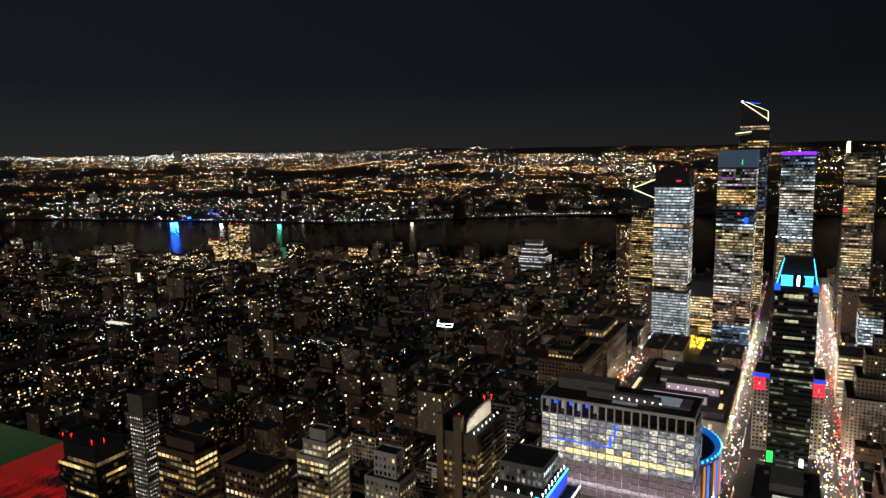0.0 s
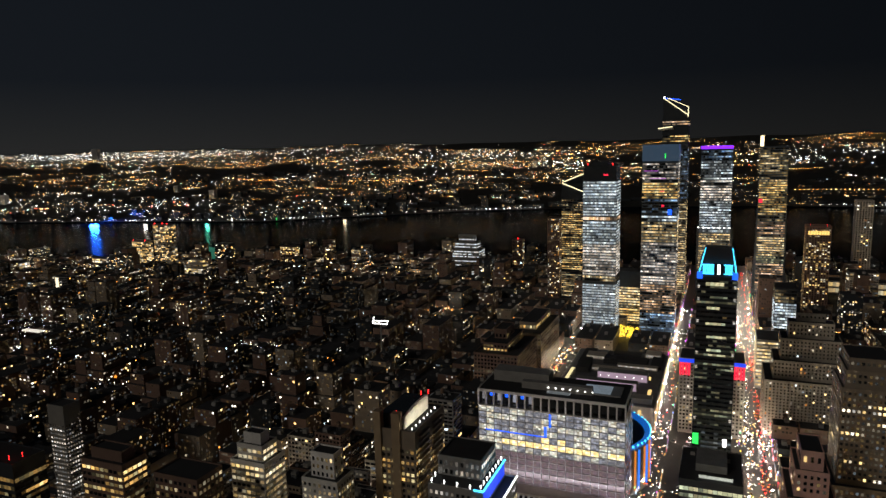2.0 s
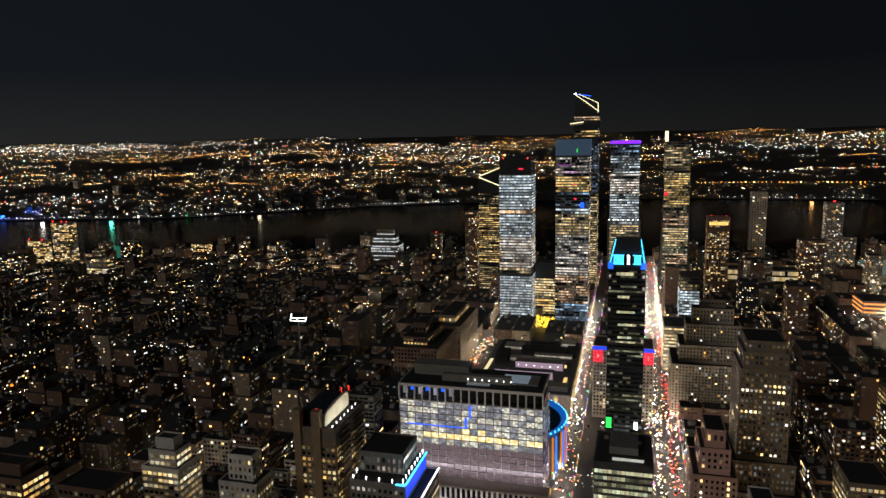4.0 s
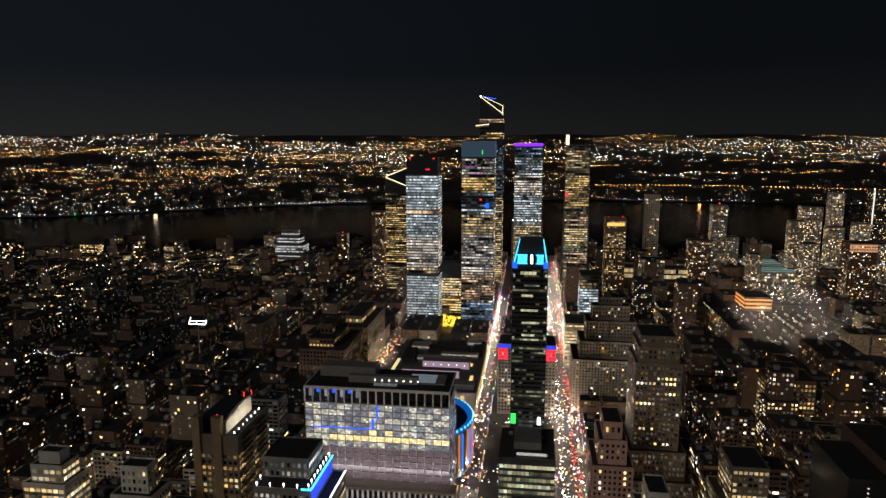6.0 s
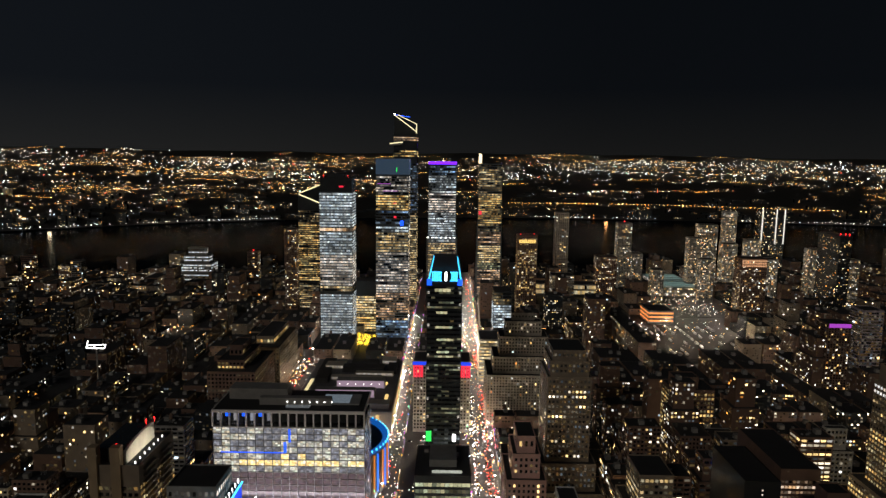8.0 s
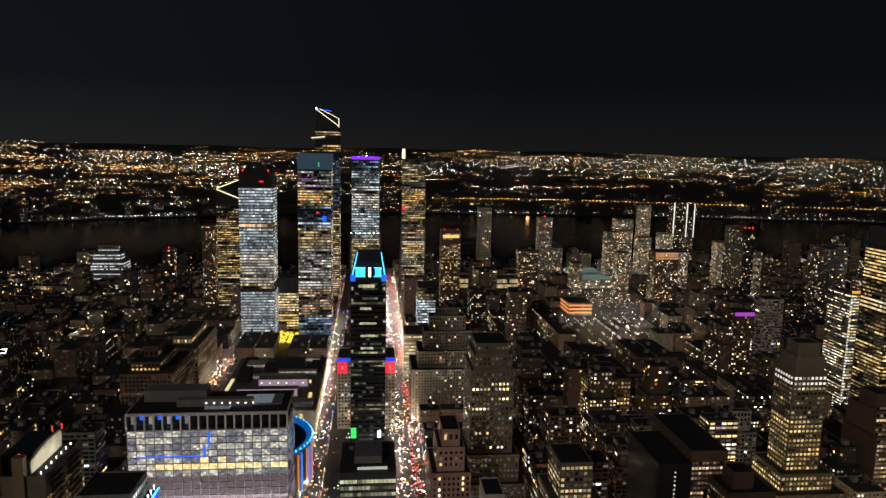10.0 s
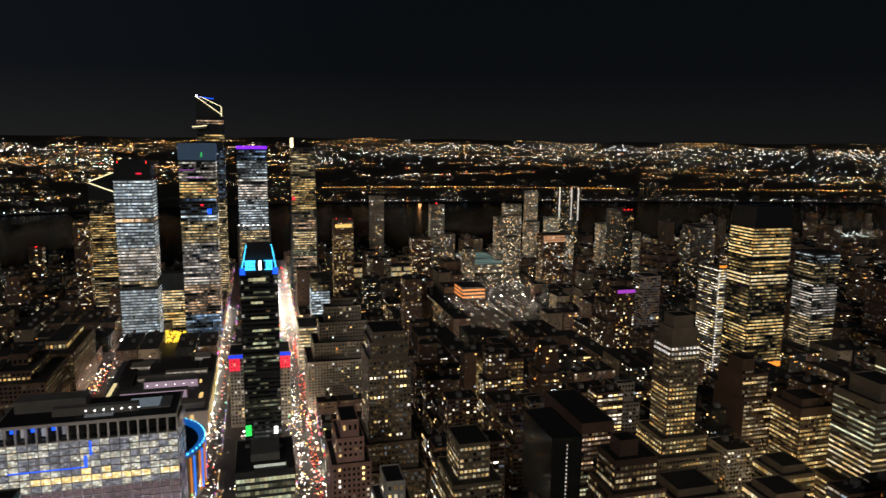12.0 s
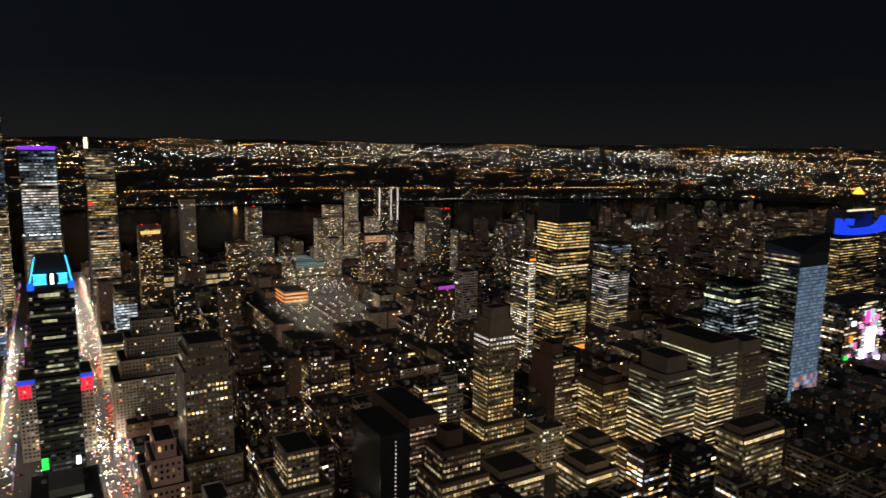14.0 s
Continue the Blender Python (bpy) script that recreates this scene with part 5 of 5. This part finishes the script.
def city_block(x0, x1, y0, y1, h, near):
    """One street building: walls with parapet, roof, lift house, sometimes a tank and a setback. Returns (name, shell) pairs."""
    s = {k: Shell() for k in ("lit_glazing", "unlit_glazing", "dim_glazing", "water_tank", "tank_stand", "lift_house")}
    out = []
    tiers = [(0, h)] if h < 55 or rng.random() < 0.35 else [(0, h * rng.uniform(0.62, 0.8)), (rng.uniform(3, 5), h)]
    prob = rng.choice([0.06, 0.13, 0.24, 0.42], p=[0.28, 0.34, 0.26, 0.12])
    run = 0.0
    if near and rng.random() < 0.55:
        prob, run = min(0.7, prob * 1.7), 0.55
    if near and (x0 < 0 or x0 > 280):
        prob = min(0.75, prob * 1.5)
    if -1100 < x0 < -150 and 560 < y0 < 1350:
        prob *= 0.6
    if x0 < -700 and y0 > 1000:
        prob = min(0.7, prob * 1.9)
    quarter = noise.noise((x0 * 0.006, y0 * 0.008, 4.4)) + 0.5 * noise.noise((x0 * 0.02, y0 * 0.02, 7.7))
    prob *= min(1.7, max(0.15, 0.8 + 1.6 * quarter))
    w, z = rng.uniform(0.45, 0.7), 0.0
    bay = 3.2 if not run else 4.4
    for inset, zt in tiers:
        a, b, c, d = x0 + inset, x1 - inset, y0 + inset, y1 - inset
        out.append(("wall", Shell().tub(a, b, c, d, z, zt, 1.0, 0.4) if near else Shell().box(a, b, c, d, z, zt)))
        out.append(("roof", Shell().box(a + 0.42, b - 0.42, c + 0.42, d - 0.42, zt + 0.01, zt + 0.3)))
        dress(a, b, c, d, z + 4.5, zt - 0.5, prob, s["lit_glazing"], s["unlit_glazing"] if near else None, "ENS" if not near else "ENSW", run, 0.3,
              s["dim_glazing"], 0.3, bay=bay, floor=3.7, w=w if not run else 0.8, h=0.5, proud=0.1)
        z = zt
    a, b, c, d = a + 2, b - 2, c + 2, d - 2
    if b - a > 6 and d - c > 6:
        u, v = rng.uniform(a, b - 5), rng.uniform(c, d - 5)
        s["lift_house"].box(u, u + 4.5, v, v + 5, z + 0.3, z + 4.2)
        if near:
            for _ in range(3):
                u, v, q = rng.uniform(a, b - 2), rng.uniform(c, d - 2), rng.uniform(0.8, 1.8)
                out.append(("roof_unit", Shell().box(u, u + q * 1.4, v, v + q, z + 0.3, z + 0.3 + q)))
        if rng.random() < 0.4:
            tank(s["water_tank"], s["tank_stand"], rng.uniform(a + 2, b - 2), rng.uniform(c + 2, d - 2), z + 0.3)
    return out + [(k, v) for k, v in s.items() if v.v]


PART_MATS = {"roof": ROOF, "unlit_glazing": GLASS, "dim_glazing": DIM, "water_tank": TIMBER, "tank_stand": METAL, "lift_house": GREY, "roof_unit": METAL}
NEAR_COUNT = 300
for q in lots[:NEAR_COUNT]:
    wall = WALLS[rng.integers(len(WALLS))]
    ob = thing("street_building", q[0], q[2], f"{NAMES[wall.name]} street building with flat tar roof", "building", "street buildings")
    for nm, sh in city_block(*q, True):
        if sh.v:
            p = part(nm, sh, PART_MATS.get(nm, wall if nm == "wall" else (HOME if rng.random() < 0.4 else OFFICE)), ob, kind="stuff" if "glazing" in nm else "")
            p.data.transform(Matrix.Translation((-q[0], -q[2], 0)))
far = thing("far_street_buildings", 0, 0, "street buildings of the farther blocks, walls darkened for weaker light", "buildings", kind="stuff")
pool = {}
# darker wall mix: the weaker light on far blocks is put into the colour
FAR_SHADED_WALLS = [BRICK, BRICK, DARK, BRICK, TAN]
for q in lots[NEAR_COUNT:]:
    wall = FAR_SHADED_WALLS[rng.integers(len(FAR_SHADED_WALLS))]
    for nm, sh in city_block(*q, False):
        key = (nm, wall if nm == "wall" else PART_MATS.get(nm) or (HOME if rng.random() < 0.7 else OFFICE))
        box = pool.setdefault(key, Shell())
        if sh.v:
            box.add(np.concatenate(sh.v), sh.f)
for (nm, mt), sh in pool.items():
    if sh.v:
        part(nm, sh, mt, far, kind="stuff")

# ---- street lamps, shop fronts and traffic ----
lamp = thing("street_lamp", 0, 0, "steel street lamp with a warm head", "street lamp", "street lamps")
part("pole", Shell().disc(0, 0, 0.11, 0, 9, 8, 0.07), METAL, lamp)
arm = part("arm", Shell().box(-0.05, 2.2, -0.05, 0.05, 8.85, 9.0), METAL, lamp)
part("head", Shell().box(1.7, 2.6, -0.22, 0.22, 8.7, 8.84), LAMP, arm, "glowing lamp head")
spots = []
for y in range(440, 1700, 44):
    spots += [(STREET0 - 12, y, 0), (STREET0 + 12, y + 20, 180)]
for y in range(480, 1300, 34):
    spots += [(-55 - 7, y, 0)]
for y in range(820, 1300, 60):
    spots += [(-210 - 6, y, 0)]
for av in (480, 733, 1000):
    for x in range(-420, 940, 66):
        spots.append((x, av - 9, 90))
for x in range(370, 520, 48):
    for y in range(1075, 1290, 52):
        spots.append((x, y, 30))
for y in range(1360, 1550, 40):
    spots += [(470, y, 0), (545, y, 180)]
for x in range(-550, -445, 26):
    spots.append((x, 1160, 0))
lamp.matrix_basis = pose(*spots[0][:2], 0, 0, 0, spots[0][2])
for x, y, r in spots[1:]:
    copy_thing(lamp, pose(x, y, 0, 0, 0, r))

fronts = Shell()
for y in np.arange(400, 1700, 7.0):
    for x, face in ((STREET0 - 15.6, "N"), (STREET0 + 15.6, "S"), (-45.5, "S"), (-64.5, "N")):
        if rng.random() < 0.5:
            s = 0.25
            fronts.box(x - s, x + s, y, y + rng.uniform(3, 6.5), 0.8, rng.uniform(3, 5))
tagged(part("shop_fronts", fronts, lit("shop_front_light", (CREAM, WHITE, WARM, COOL, (1, 0.2, 0.25), GOLD, (0.7, 0.3, 1.0), WARM), 0.2, 1.9)), "bright ground-floor shop fronts", "shop fronts", kind="stuff")


def car(body_mat, label):
    ob = thing("car", 0, 0, label, "car", "traffic")
    body = part("body", Shell().box(-0.92, 0.92, -2.3, 2.3, 0.3, 0.95), body_mat, ob)
    part("cabin", Shell().box(-0.85, 0.85, -1.3, 1.4, 0.95, 1.5, 0.18), GLASS, ob)
    for x in (-0.9, 0.75):
        for y in (-1.6, 1.25):
            part("wheel", Shell().box(x, x + 0.15, y - 0.3, y + 0.3, 0.0, 0.6, 0.06), ROOF, ob)
    for x in (-0.75, 0.35):
        part("headlight", Shell().box(x, x + 0.4, 2.3, 2.36, 0.55, 0.85), HEAD, body, "white headlight")
        part("tail_light", Shell().box(x, x + 0.4, -2.36, -2.3, 0.6, 0.9), TAIL, body, "red tail light")
    return ob


kinds = [car(surface("yellow_paint", (0.75, 0.42, 0.03), 0.3), "yellow taxi in street traffic"), car(surface("black_paint", (0.02, 0.02, 0.022), 0.25), "black car in street traffic"),
         car(surface("white_paint", (0.75, 0.75, 0.74), 0.3), "white car in street traffic")]
placed = []
for y in np.arange(450, 1650, 11.0):
    for dx, turn in ((-7.5, 180), (-4, 180), (4, 0), (7.5, 0)):
        if rng.random() < 0.55:
            placed.append((STREET0 + dx + rng.normal() * 0.3, y + rng.uniform(-3, 3), turn))
for y in np.arange(560, 1300, 14.0):
    if rng.random() < 0.5:
        placed.append((-55 + rng.choice([-2, 2]), y, 0))
    if y > 820:
        placed.append((-211 + rng.choice([-2.5, 0.5, 3]), y, 0))
for av in (480, 733, 1000):
    for x in np.arange(-400, 500, 15.0):
        if rng.random() < 0.55:
            placed.append((x, av + rng.choice([-5, -1.6, 1.6, 5]), 90 if av == 480 else -90))
placed = sorted(placed, key=lambda c: math.hypot(c[0], c[1]))[:255]
for i, (x, y, r) in enumerate(placed):
    k = kinds[rng.integers(3)]
    m = pose(x, y, 0.02, 0, 0, r)
    if i < 3:
        kinds[i].matrix_basis = m
    else:
        copy_thing(k, m)

def lamps(name, count, lane, along, tint, label, size=(0.3, 0.6)):
    spots_, sizes_ = [], []
    for _ in range(count):
        spots_.append((rng.uniform(*lane), rng.uniform(*along), rng.uniform(0.7, 1.4)))
        sizes_.append(rng.uniform(*size))
    sparks(name, spots_, sizes_, tint, label)


lamps("oncoming_headlights", 190, (30, 38.5), (470, 1750), lit("headlight_sparks", (WHITE, CREAM, WHITE, COOL), 1.0, 5.0), "white headlights of the far traffic", (0.22, 0.5))
lamps("receding_tail_lights", 240, (42, 50), (470, 1750), lit("tail_light_sparks", ((1.0, 0.03, 0.03), (1.0, 0.08, 0.04)), 1.5, 6.0), "red tail lights of the far traffic")
lamps("side_tail_lights", 60, (-219, -209), (800, 1000), lit("side_tail_sparks", ((1.0, 0.03, 0.03), (1.0, 0.5, 0.1), WHITE), 1.5, 6.0), "red and white lamps of queueing cars")
signs = Shell()
for y in np.arange(460, 1700, 9.0):
    for x in (STREET0 - 15.3, STREET0 + 15.3, -45.2, -64.8):
        if rng.random() < 0.34:
            z, w2, h2 = rng.uniform(5, 16), rng.uniform(0.8, 2.6), rng.uniform(0.7, 2.8)
            signs.box(x - 0.35, x + 0.35, y, y + w2, z, z + h2)
tagged(part("street_signs", signs, lit("sign_colours", ((1.0, 0.04, 0.06), (0.15, 0.3, 1.0), (0.1, 1.0, 0.35), (0.8, 0.1, 1.0), (1.0, 0.55, 0.05), WHITE, (1.0, 0.1, 0.1), COOL), 0.5, 3.0)), "small coloured shop and hotel signs on the street walls", "signs", kind="stuff")

# ---- the tower's stone parapet under the camera, floodlit red and green ----
stone = surface("rough_limestone", (0.5, 0.47, 0.42), scale=1.2, bump=0.5, vary=0.0)
pier = thing("stone_parapet", -4.8, 1.1, "rough limestone parapet corner, floodlit red and green", "parapet")
fix(pier, "pier", Shell().box(-6.2, -4.32, -1.9, 1.53, 300, 320.28), stone)
rock = Shell()
NY, NZ = 120, 80
rock.add([(-4.27 + 0.06 * noise.noise((y * 2.0 - z, z * 10 + y * 3, 1.0)) + 0.045 * noise.noise((y * 7 - z * 3, z * 20 + y * 5, 5.0)) - (0.05 if k == NZ else 0), y, z)
          for j in range(NY + 1) for k in range(NZ + 1) for y, z in ((-1.9 + 3.46 * j / NY, 318.6 + 1.76 * k / NZ),)],
         [(j * (NZ + 1) + k, (j + 1) * (NZ + 1) + k, (j + 1) * (NZ + 1) + k + 1, j * (NZ + 1) + k + 1) for j in range(NY) for k in range(NZ)])
fix(pier, "rock_face", rock, stone, "rock-faced stone courses")
fix(pier, "coping", Shell().box(-6.2, -4.235, -1.9, 1.57, 320.3, 320.4), stone)
for nm, spot, aim, tint, watts, cone in (("red_floodlight", (-3.1, 1.0, 318.9), (-4.3, 1.3, 320.1), (1.0, 0.0, 0.008), 40, 100), ("green_floodlight", (-5.6, 0.4, 321.6), (-5.0, 1.4, 320.4), (0.0, 1.0, 0.04), 5.0, 120)):
    la_ = new(nm, bpy.data.lights.new(nm, "SPOT"))
    la_.data.energy, la_.data.color, la_.data.spot_size, la_.data.shadow_soft_size = watts, tint, radians(cone), 0.06
    la_.matrix_world = look(spot, aim)
tagged(part("observation_tower", Shell().box(-9, 9, -22, -1.9, 0, 319.6).box(-7, 7, -20, -4, 319.6, 345), LIME), "tall limestone tower that carries the viewing deck", "tower", kind="structure")
tagged(part("deck", Shell().box(-11, 11, -1.9, 0.55, 318.6, 320.0), PAVING), "stone floor of the viewing deck", "deck", kind="structure")

# ---- lit places between the towers ----
gp = tower("plaza_office", "low gold-lit office between the glass towers", -172, -124, 1195, 40, 94, DARK, OFFICE_GOLD, 0.95, bay=3, floor=4.6, w=0.93, h=0.6, zones=((2, 30, F_GOLD, 0.85), (30, 68, F_CREAM, 0.72)))


def tree(x, y, h, material, label, group):
    ob = thing("tree", x, y, label, "tree", group)
    part("trunk", Shell().disc(0, 0, 0.3, 0, h * 0.45, 7, 0.16), TIMBER, ob)
    crown_ = Shell()
    for _ in range(70):
        a, b, r = rng.uniform(0, 6.28), rng.uniform(-0.4, 1), h * 0.3 * rng.uniform(0.5, 1)
        c = (r * math.cos(a), r * math.sin(a), h * 0.62 + b * h * 0.3)
        v = rng.normal(size=(4, 3)) * 0.5 + c
        crown_.quads([v])
    part("crown", crown_, material, ob, kind="stuff")


for i in range(22):
    tree(-150 + (i % 4) * 9 + rng.uniform(-2, 2), 1098 + (i // 4) * 11, rng.uniform(9, 13), YELLOW_LED, "plaza tree wrapped in yellow fairy lights", "lit plaza trees")
for i in range(8):
    tree(-48 + rng.uniform(-1, 1), 1085 + i * 12, rng.uniform(8, 11), LEAF, "bare-leaved street tree beside the lit plaza", "street trees")

bus = tower("parking_deck", "open parking deck with orange-lit storeys", 388, 436, 1290, 60, 26, GREY, glow("deck_sodium", (1.0, 0.32, 0.08), 0.9), 1.0, bay=8, floor=6, w=0.98, h=0.45, run=0, dark_floor=0.0)
jv = thing("convention_hall", 548, 1600, "long low glass hall with pale teal roof", "hall")
fix(jv, "wall", Shell().box(500, 580, 1560, 1740, 0, 20), GREY)
fix(jv, "roof", Shell().box(499, 581, 1559, 1741, 20, 21), surface("pale_teal_roof", (0.35, 0.5, 0.48)))
# added glowing strips imitate the white lamplight on the roof
for i in range(7):
    fix(jv, "skylight", Shell().box(503, 577, 1566 + i * 25, 1576 + i * 25, 21, 22.2), glow("lit_roof_glow", (0.6, 0.95, 0.85), 0.16), "teal glowing strip imitating a lamp-lit roof")
sh = Shell()
dress(500, 580, 1560, 1740, 1, 20, 0.6, sh, faces="ENS", bay=6, floor=5)
fix(jv, "lit_glazing", sh, OFFICE)
for xa, xb, ya in ((200, 260, 1545), (282, 340, 1540)):
    b = tower("white_lit_shed", "low hall with bright white front", xa, xb, ya, 40, 28, GREY, F_CREAM[2], 1.0, bay=5, floor=9, w=0.9, h=0.7, run=0, dark_floor=0)
pw_ = tower("blank_walled_tower", "slim tower with blank mauve wall and purple sign", 545, 572, 880, 30, 124, surface("mauve_render", (0.42, 0.36, 0.42)), HOME, 0.03)
sg = tower("signed_hotel", "brown hotel with magenta roof sign", 495, 525, 870, 30, 108, BRICK, HOME, 0.2, bay=3.2, floor=3.4, w=0.5, run=0)
fix(sg, "roof_sign", Shell().box(496, 524, 869, 869.6, 104, 109), MAGENTA_LED, "magenta roof sign")

# floodlit yards, roofs and signs seen among the dark blocks; lit surfaces are painted as glow
for x, y, z, w, d, h, m, lb in ((-713, 611, 40, 9, 2, 1, ORANGE_LED, "orange light bar on a roof"), (-1033, 746, 36, 26, 10, 0.5, pane_mid, "white floodlit flat roof"),
                                (-396, 634, 66, 5, 5, 0.5, pane_mid, "warm lit roof terrace"), (229, 537, 66, 3.5, 1, 1, BLUE_LED, "blue light panel on a roof"),
                                (-1363, 1541, 12, 22, 8, 30, glow("teal_wall_glow", (0.1, 0.9, 0.6), 0.08), "teal floodlit blank wall"), (1247, 1860, 2, 18, 50, 22, OFFICE_GOLD, "lit ship at its pier"), (1777, 1684, 2, 40, 40, 3, glow("pitch_glow", (0.35, 1.0, 0.3), 0.35), "green floodlit playing field")):
    spot_ = thing("roof_light" if z > 8 else "lit_yard", x, y, lb, "lights", "lit spots")
    fix(spot_, "light", Shell().box(x - w, x + w, y, y + d, z - 1.5, z + max(h, 0)), m)
    fix(spot_, "base", Shell().box(x - w - 3, x + w + 3, y + 0.5, y + d + 14, 0, z - 1.6) if z > 8 else Shell().box(x - w, x + w, y, y + d, 0.02, z - 1.6), BRICK)
yards = [(432, 1180, 80, 115, 150), (505, 1450, 60, 95, 120), (600, 1380, 120, 60, 90), (40, 735, 40, 14, 70), (40, 482, 60, 14, 70), (10, 600, 60, 18, 110), (38, 640, 14, 160, 120), (-55, 640, 8, 120, 70), (-1500, 1100, 200, 100, 120), (-500, 1177, 35, 30, 26), (1777, 1690, 70, 60, 40), (23, 760, 25, 60, 50), (-137, 1113, 20, 25, 20), (-205, 980, 14, 90, 40), (-1813, 1200, 200, 120, 110), (-1250, 1480, 240, 80, 120),
         (-700, 620, 60, 60, 30), (620, 1400, 90, 60, 60), (-55, 900, 8, 260, 130), (40, 900, 14, 380, 240), (900, 1500, 240, 200, 80), (-1000, 800, 220, 200, 70)]
spots, sizes = [], []
for cx_, cy_, wx, wy, k in yards:
    for _ in range(k):
        spots.append((cx_ + rng.uniform(-wx, wx), cy_ + rng.uniform(-wy, wy), rng.uniform(4, 12)))
        sizes.append(rng.uniform(0.3, 0.75))
sparks("yard_lamps", spots, sizes, SPARK_NEAR, "scattered warm and white street and yard lamps")
spots, sizes = [], []
for _ in range(1700):  # lamps and signs low in the side streets
    k, y = rng.integers(-40, 40), rng.uniform(420, 1780)
    x = STREET0 + k * PITCH + rng.uniform(-8, 8)
    if y < shore_at(x) - 20:
        spots.append((x, y, rng.uniform(4, 9)))
        sizes.append(rng.uniform(0.3, 0.7))
for _ in range(900):
    x, y = rng.uniform(-2600, 2600), AVENUES[rng.integers(2, 8)] + rng.uniform(-11, 11)
    if y < shore_at(x) - 10:
        spots.append((x, y, rng.uniform(4, 9)))
        sizes.append(rng.uniform(0.3, 0.75))
sparks("side_street_lamps", spots, sizes, SPARK_NEAR, "small lamps along the side streets and avenues")

rs = thing("roof_sign", -460, 868, "white outlined sign standing on a roof", "sign")
for a, b in (((-473, 62), (-470, 72)), ((-473, 62), (-449, 62)), ((-470, 66), (-449, 67)), ((-449, 62), (-447, 68)), ((-462, 62), (-462, 67))):
    fix(rs, "light_tube", beam(Shell(), (a[0], 868, a[1]), (b[0], 868, b[1]), 0.45), WHITE_LED, "white light tube")
fix(rs, "post", Shell().box(-461, -459, 868.5, 869.5, 0, 63), GREY)

tagged(part("bus_yard_pavement", Shell().box(352, 518, 1062, 1288, 0.02, 0.25).box(442, 573, 1352, 1548, 0.02, 0.25), ASPHALT), "dark asphalt bus yard with lit lanes", "pavement", kind="structure")
buses = Shell()
for i in range(7):
    for j in range(9):
        if rng.random() < 0.6:
            bx, by = 372 + i * 20, 1082 + j * 22 + rng.uniform(-3, 3)
            buses.box(bx, bx + 2.6, by, by + 12, 0.6, 3.4, 0.15).box(bx + 0.2, bx + 2.4, by + 0.8, by + 11, 0.25, 0.7)
for _ in range(70):
    bx, by = rng.uniform(448, 568), rng.uniform(1356, 1540)
    buses.box(bx, bx + 2.0, by, by + 4.6, 0.4, 1.6, 0.25)
tagged(part("parked_vehicles", buses, surface("white_coach_paint", (0.7, 0.7, 0.7), 0.35)), "rows of pale parked coaches and cars under yard lamps", "vehicles", kind="stuff")
for i in range(9):
    fix(jv, "roof_rib", Shell().box(500, 580, 1560 + i * 20, 1561.2 + i * 20, 21, 22.8), METAL)
spots, sizes = [], []
for cx_, cy_, wx, wy, k in ((-936, 666, 60, 18, 60), (-1100, 800, 90, 40, 70), (-1020, 760, 50, 60, 40), (-680, 582, 26, 18, 40), (-620, 789, 34, 10, 34), (-436, 680, 20, 12, 12), (-1085, 705, 50, 30, 40)):
    for _ in range(k):
        spots.append((cx_ + rng.uniform(-wx, wx), cy_ + rng.uniform(-wy, wy), rng.uniform(32, 44)))
        sizes.append(rng.uniform(0.3, 0.75))
sparks("plaza_floodlights", spots, sizes, lit("plaza_lamps", (WHITE, COOL, WHITE, CREAM, GOLD, (0.7, 0.6, 1.0)), 0.8, 7.0), "clusters of white plaza floodlights and roof lamps")
spots, sizes = [], []
for cx_, cy_, wx, wy, k in ((1861, 1802, 60, 45, 46), (1593, 1510, 30, 24, 24)):  # masts round the riverside playing fields
    for _ in range(k):
        spots.append((cx_ + rng.uniform(-wx, wx), cy_ + rng.uniform(-wy, wy), rng.uniform(16, 40)))
        sizes.append(rng.uniform(0.7, 1.7))
sparks("field_floodlights", spots, sizes, lit("field_lamps", (WHITE, (0.8, 1.0, 0.8), WHITE, COOL), 2.0, 9.0), "white and greenish floodlights round the playing fields")
spots, sizes = [], []
for cx_, cy_, wx, wy, k in ((-680, 580, 22, 10, 26), (-720, 915, 70, 12, 30), (-497, 1118, 60, 10, 30), (-505, 1176, 60, 30, 40), (-900, 1010, 120, 40, 40), (-360, 735, 90, 12, 26), (-1320, 900, 160, 40, 40), (-620, 870, 20, 130, 30), (240, 1005, 120, 12, 24), (-214, 880, 8, 120, 40), (700, 1005, 200, 10, 30)):
    for _ in range(k):
        spots.append((cx_ + rng.uniform(-wx, wx), cy_ + rng.uniform(-wy, wy), rng.uniform(5, 10)))
        sizes.append(rng.uniform(0.4, 0.95))
sparks("amber_street_lamps", spots, sizes, SPARK_AMBER, "clusters of amber sodium street lamps")
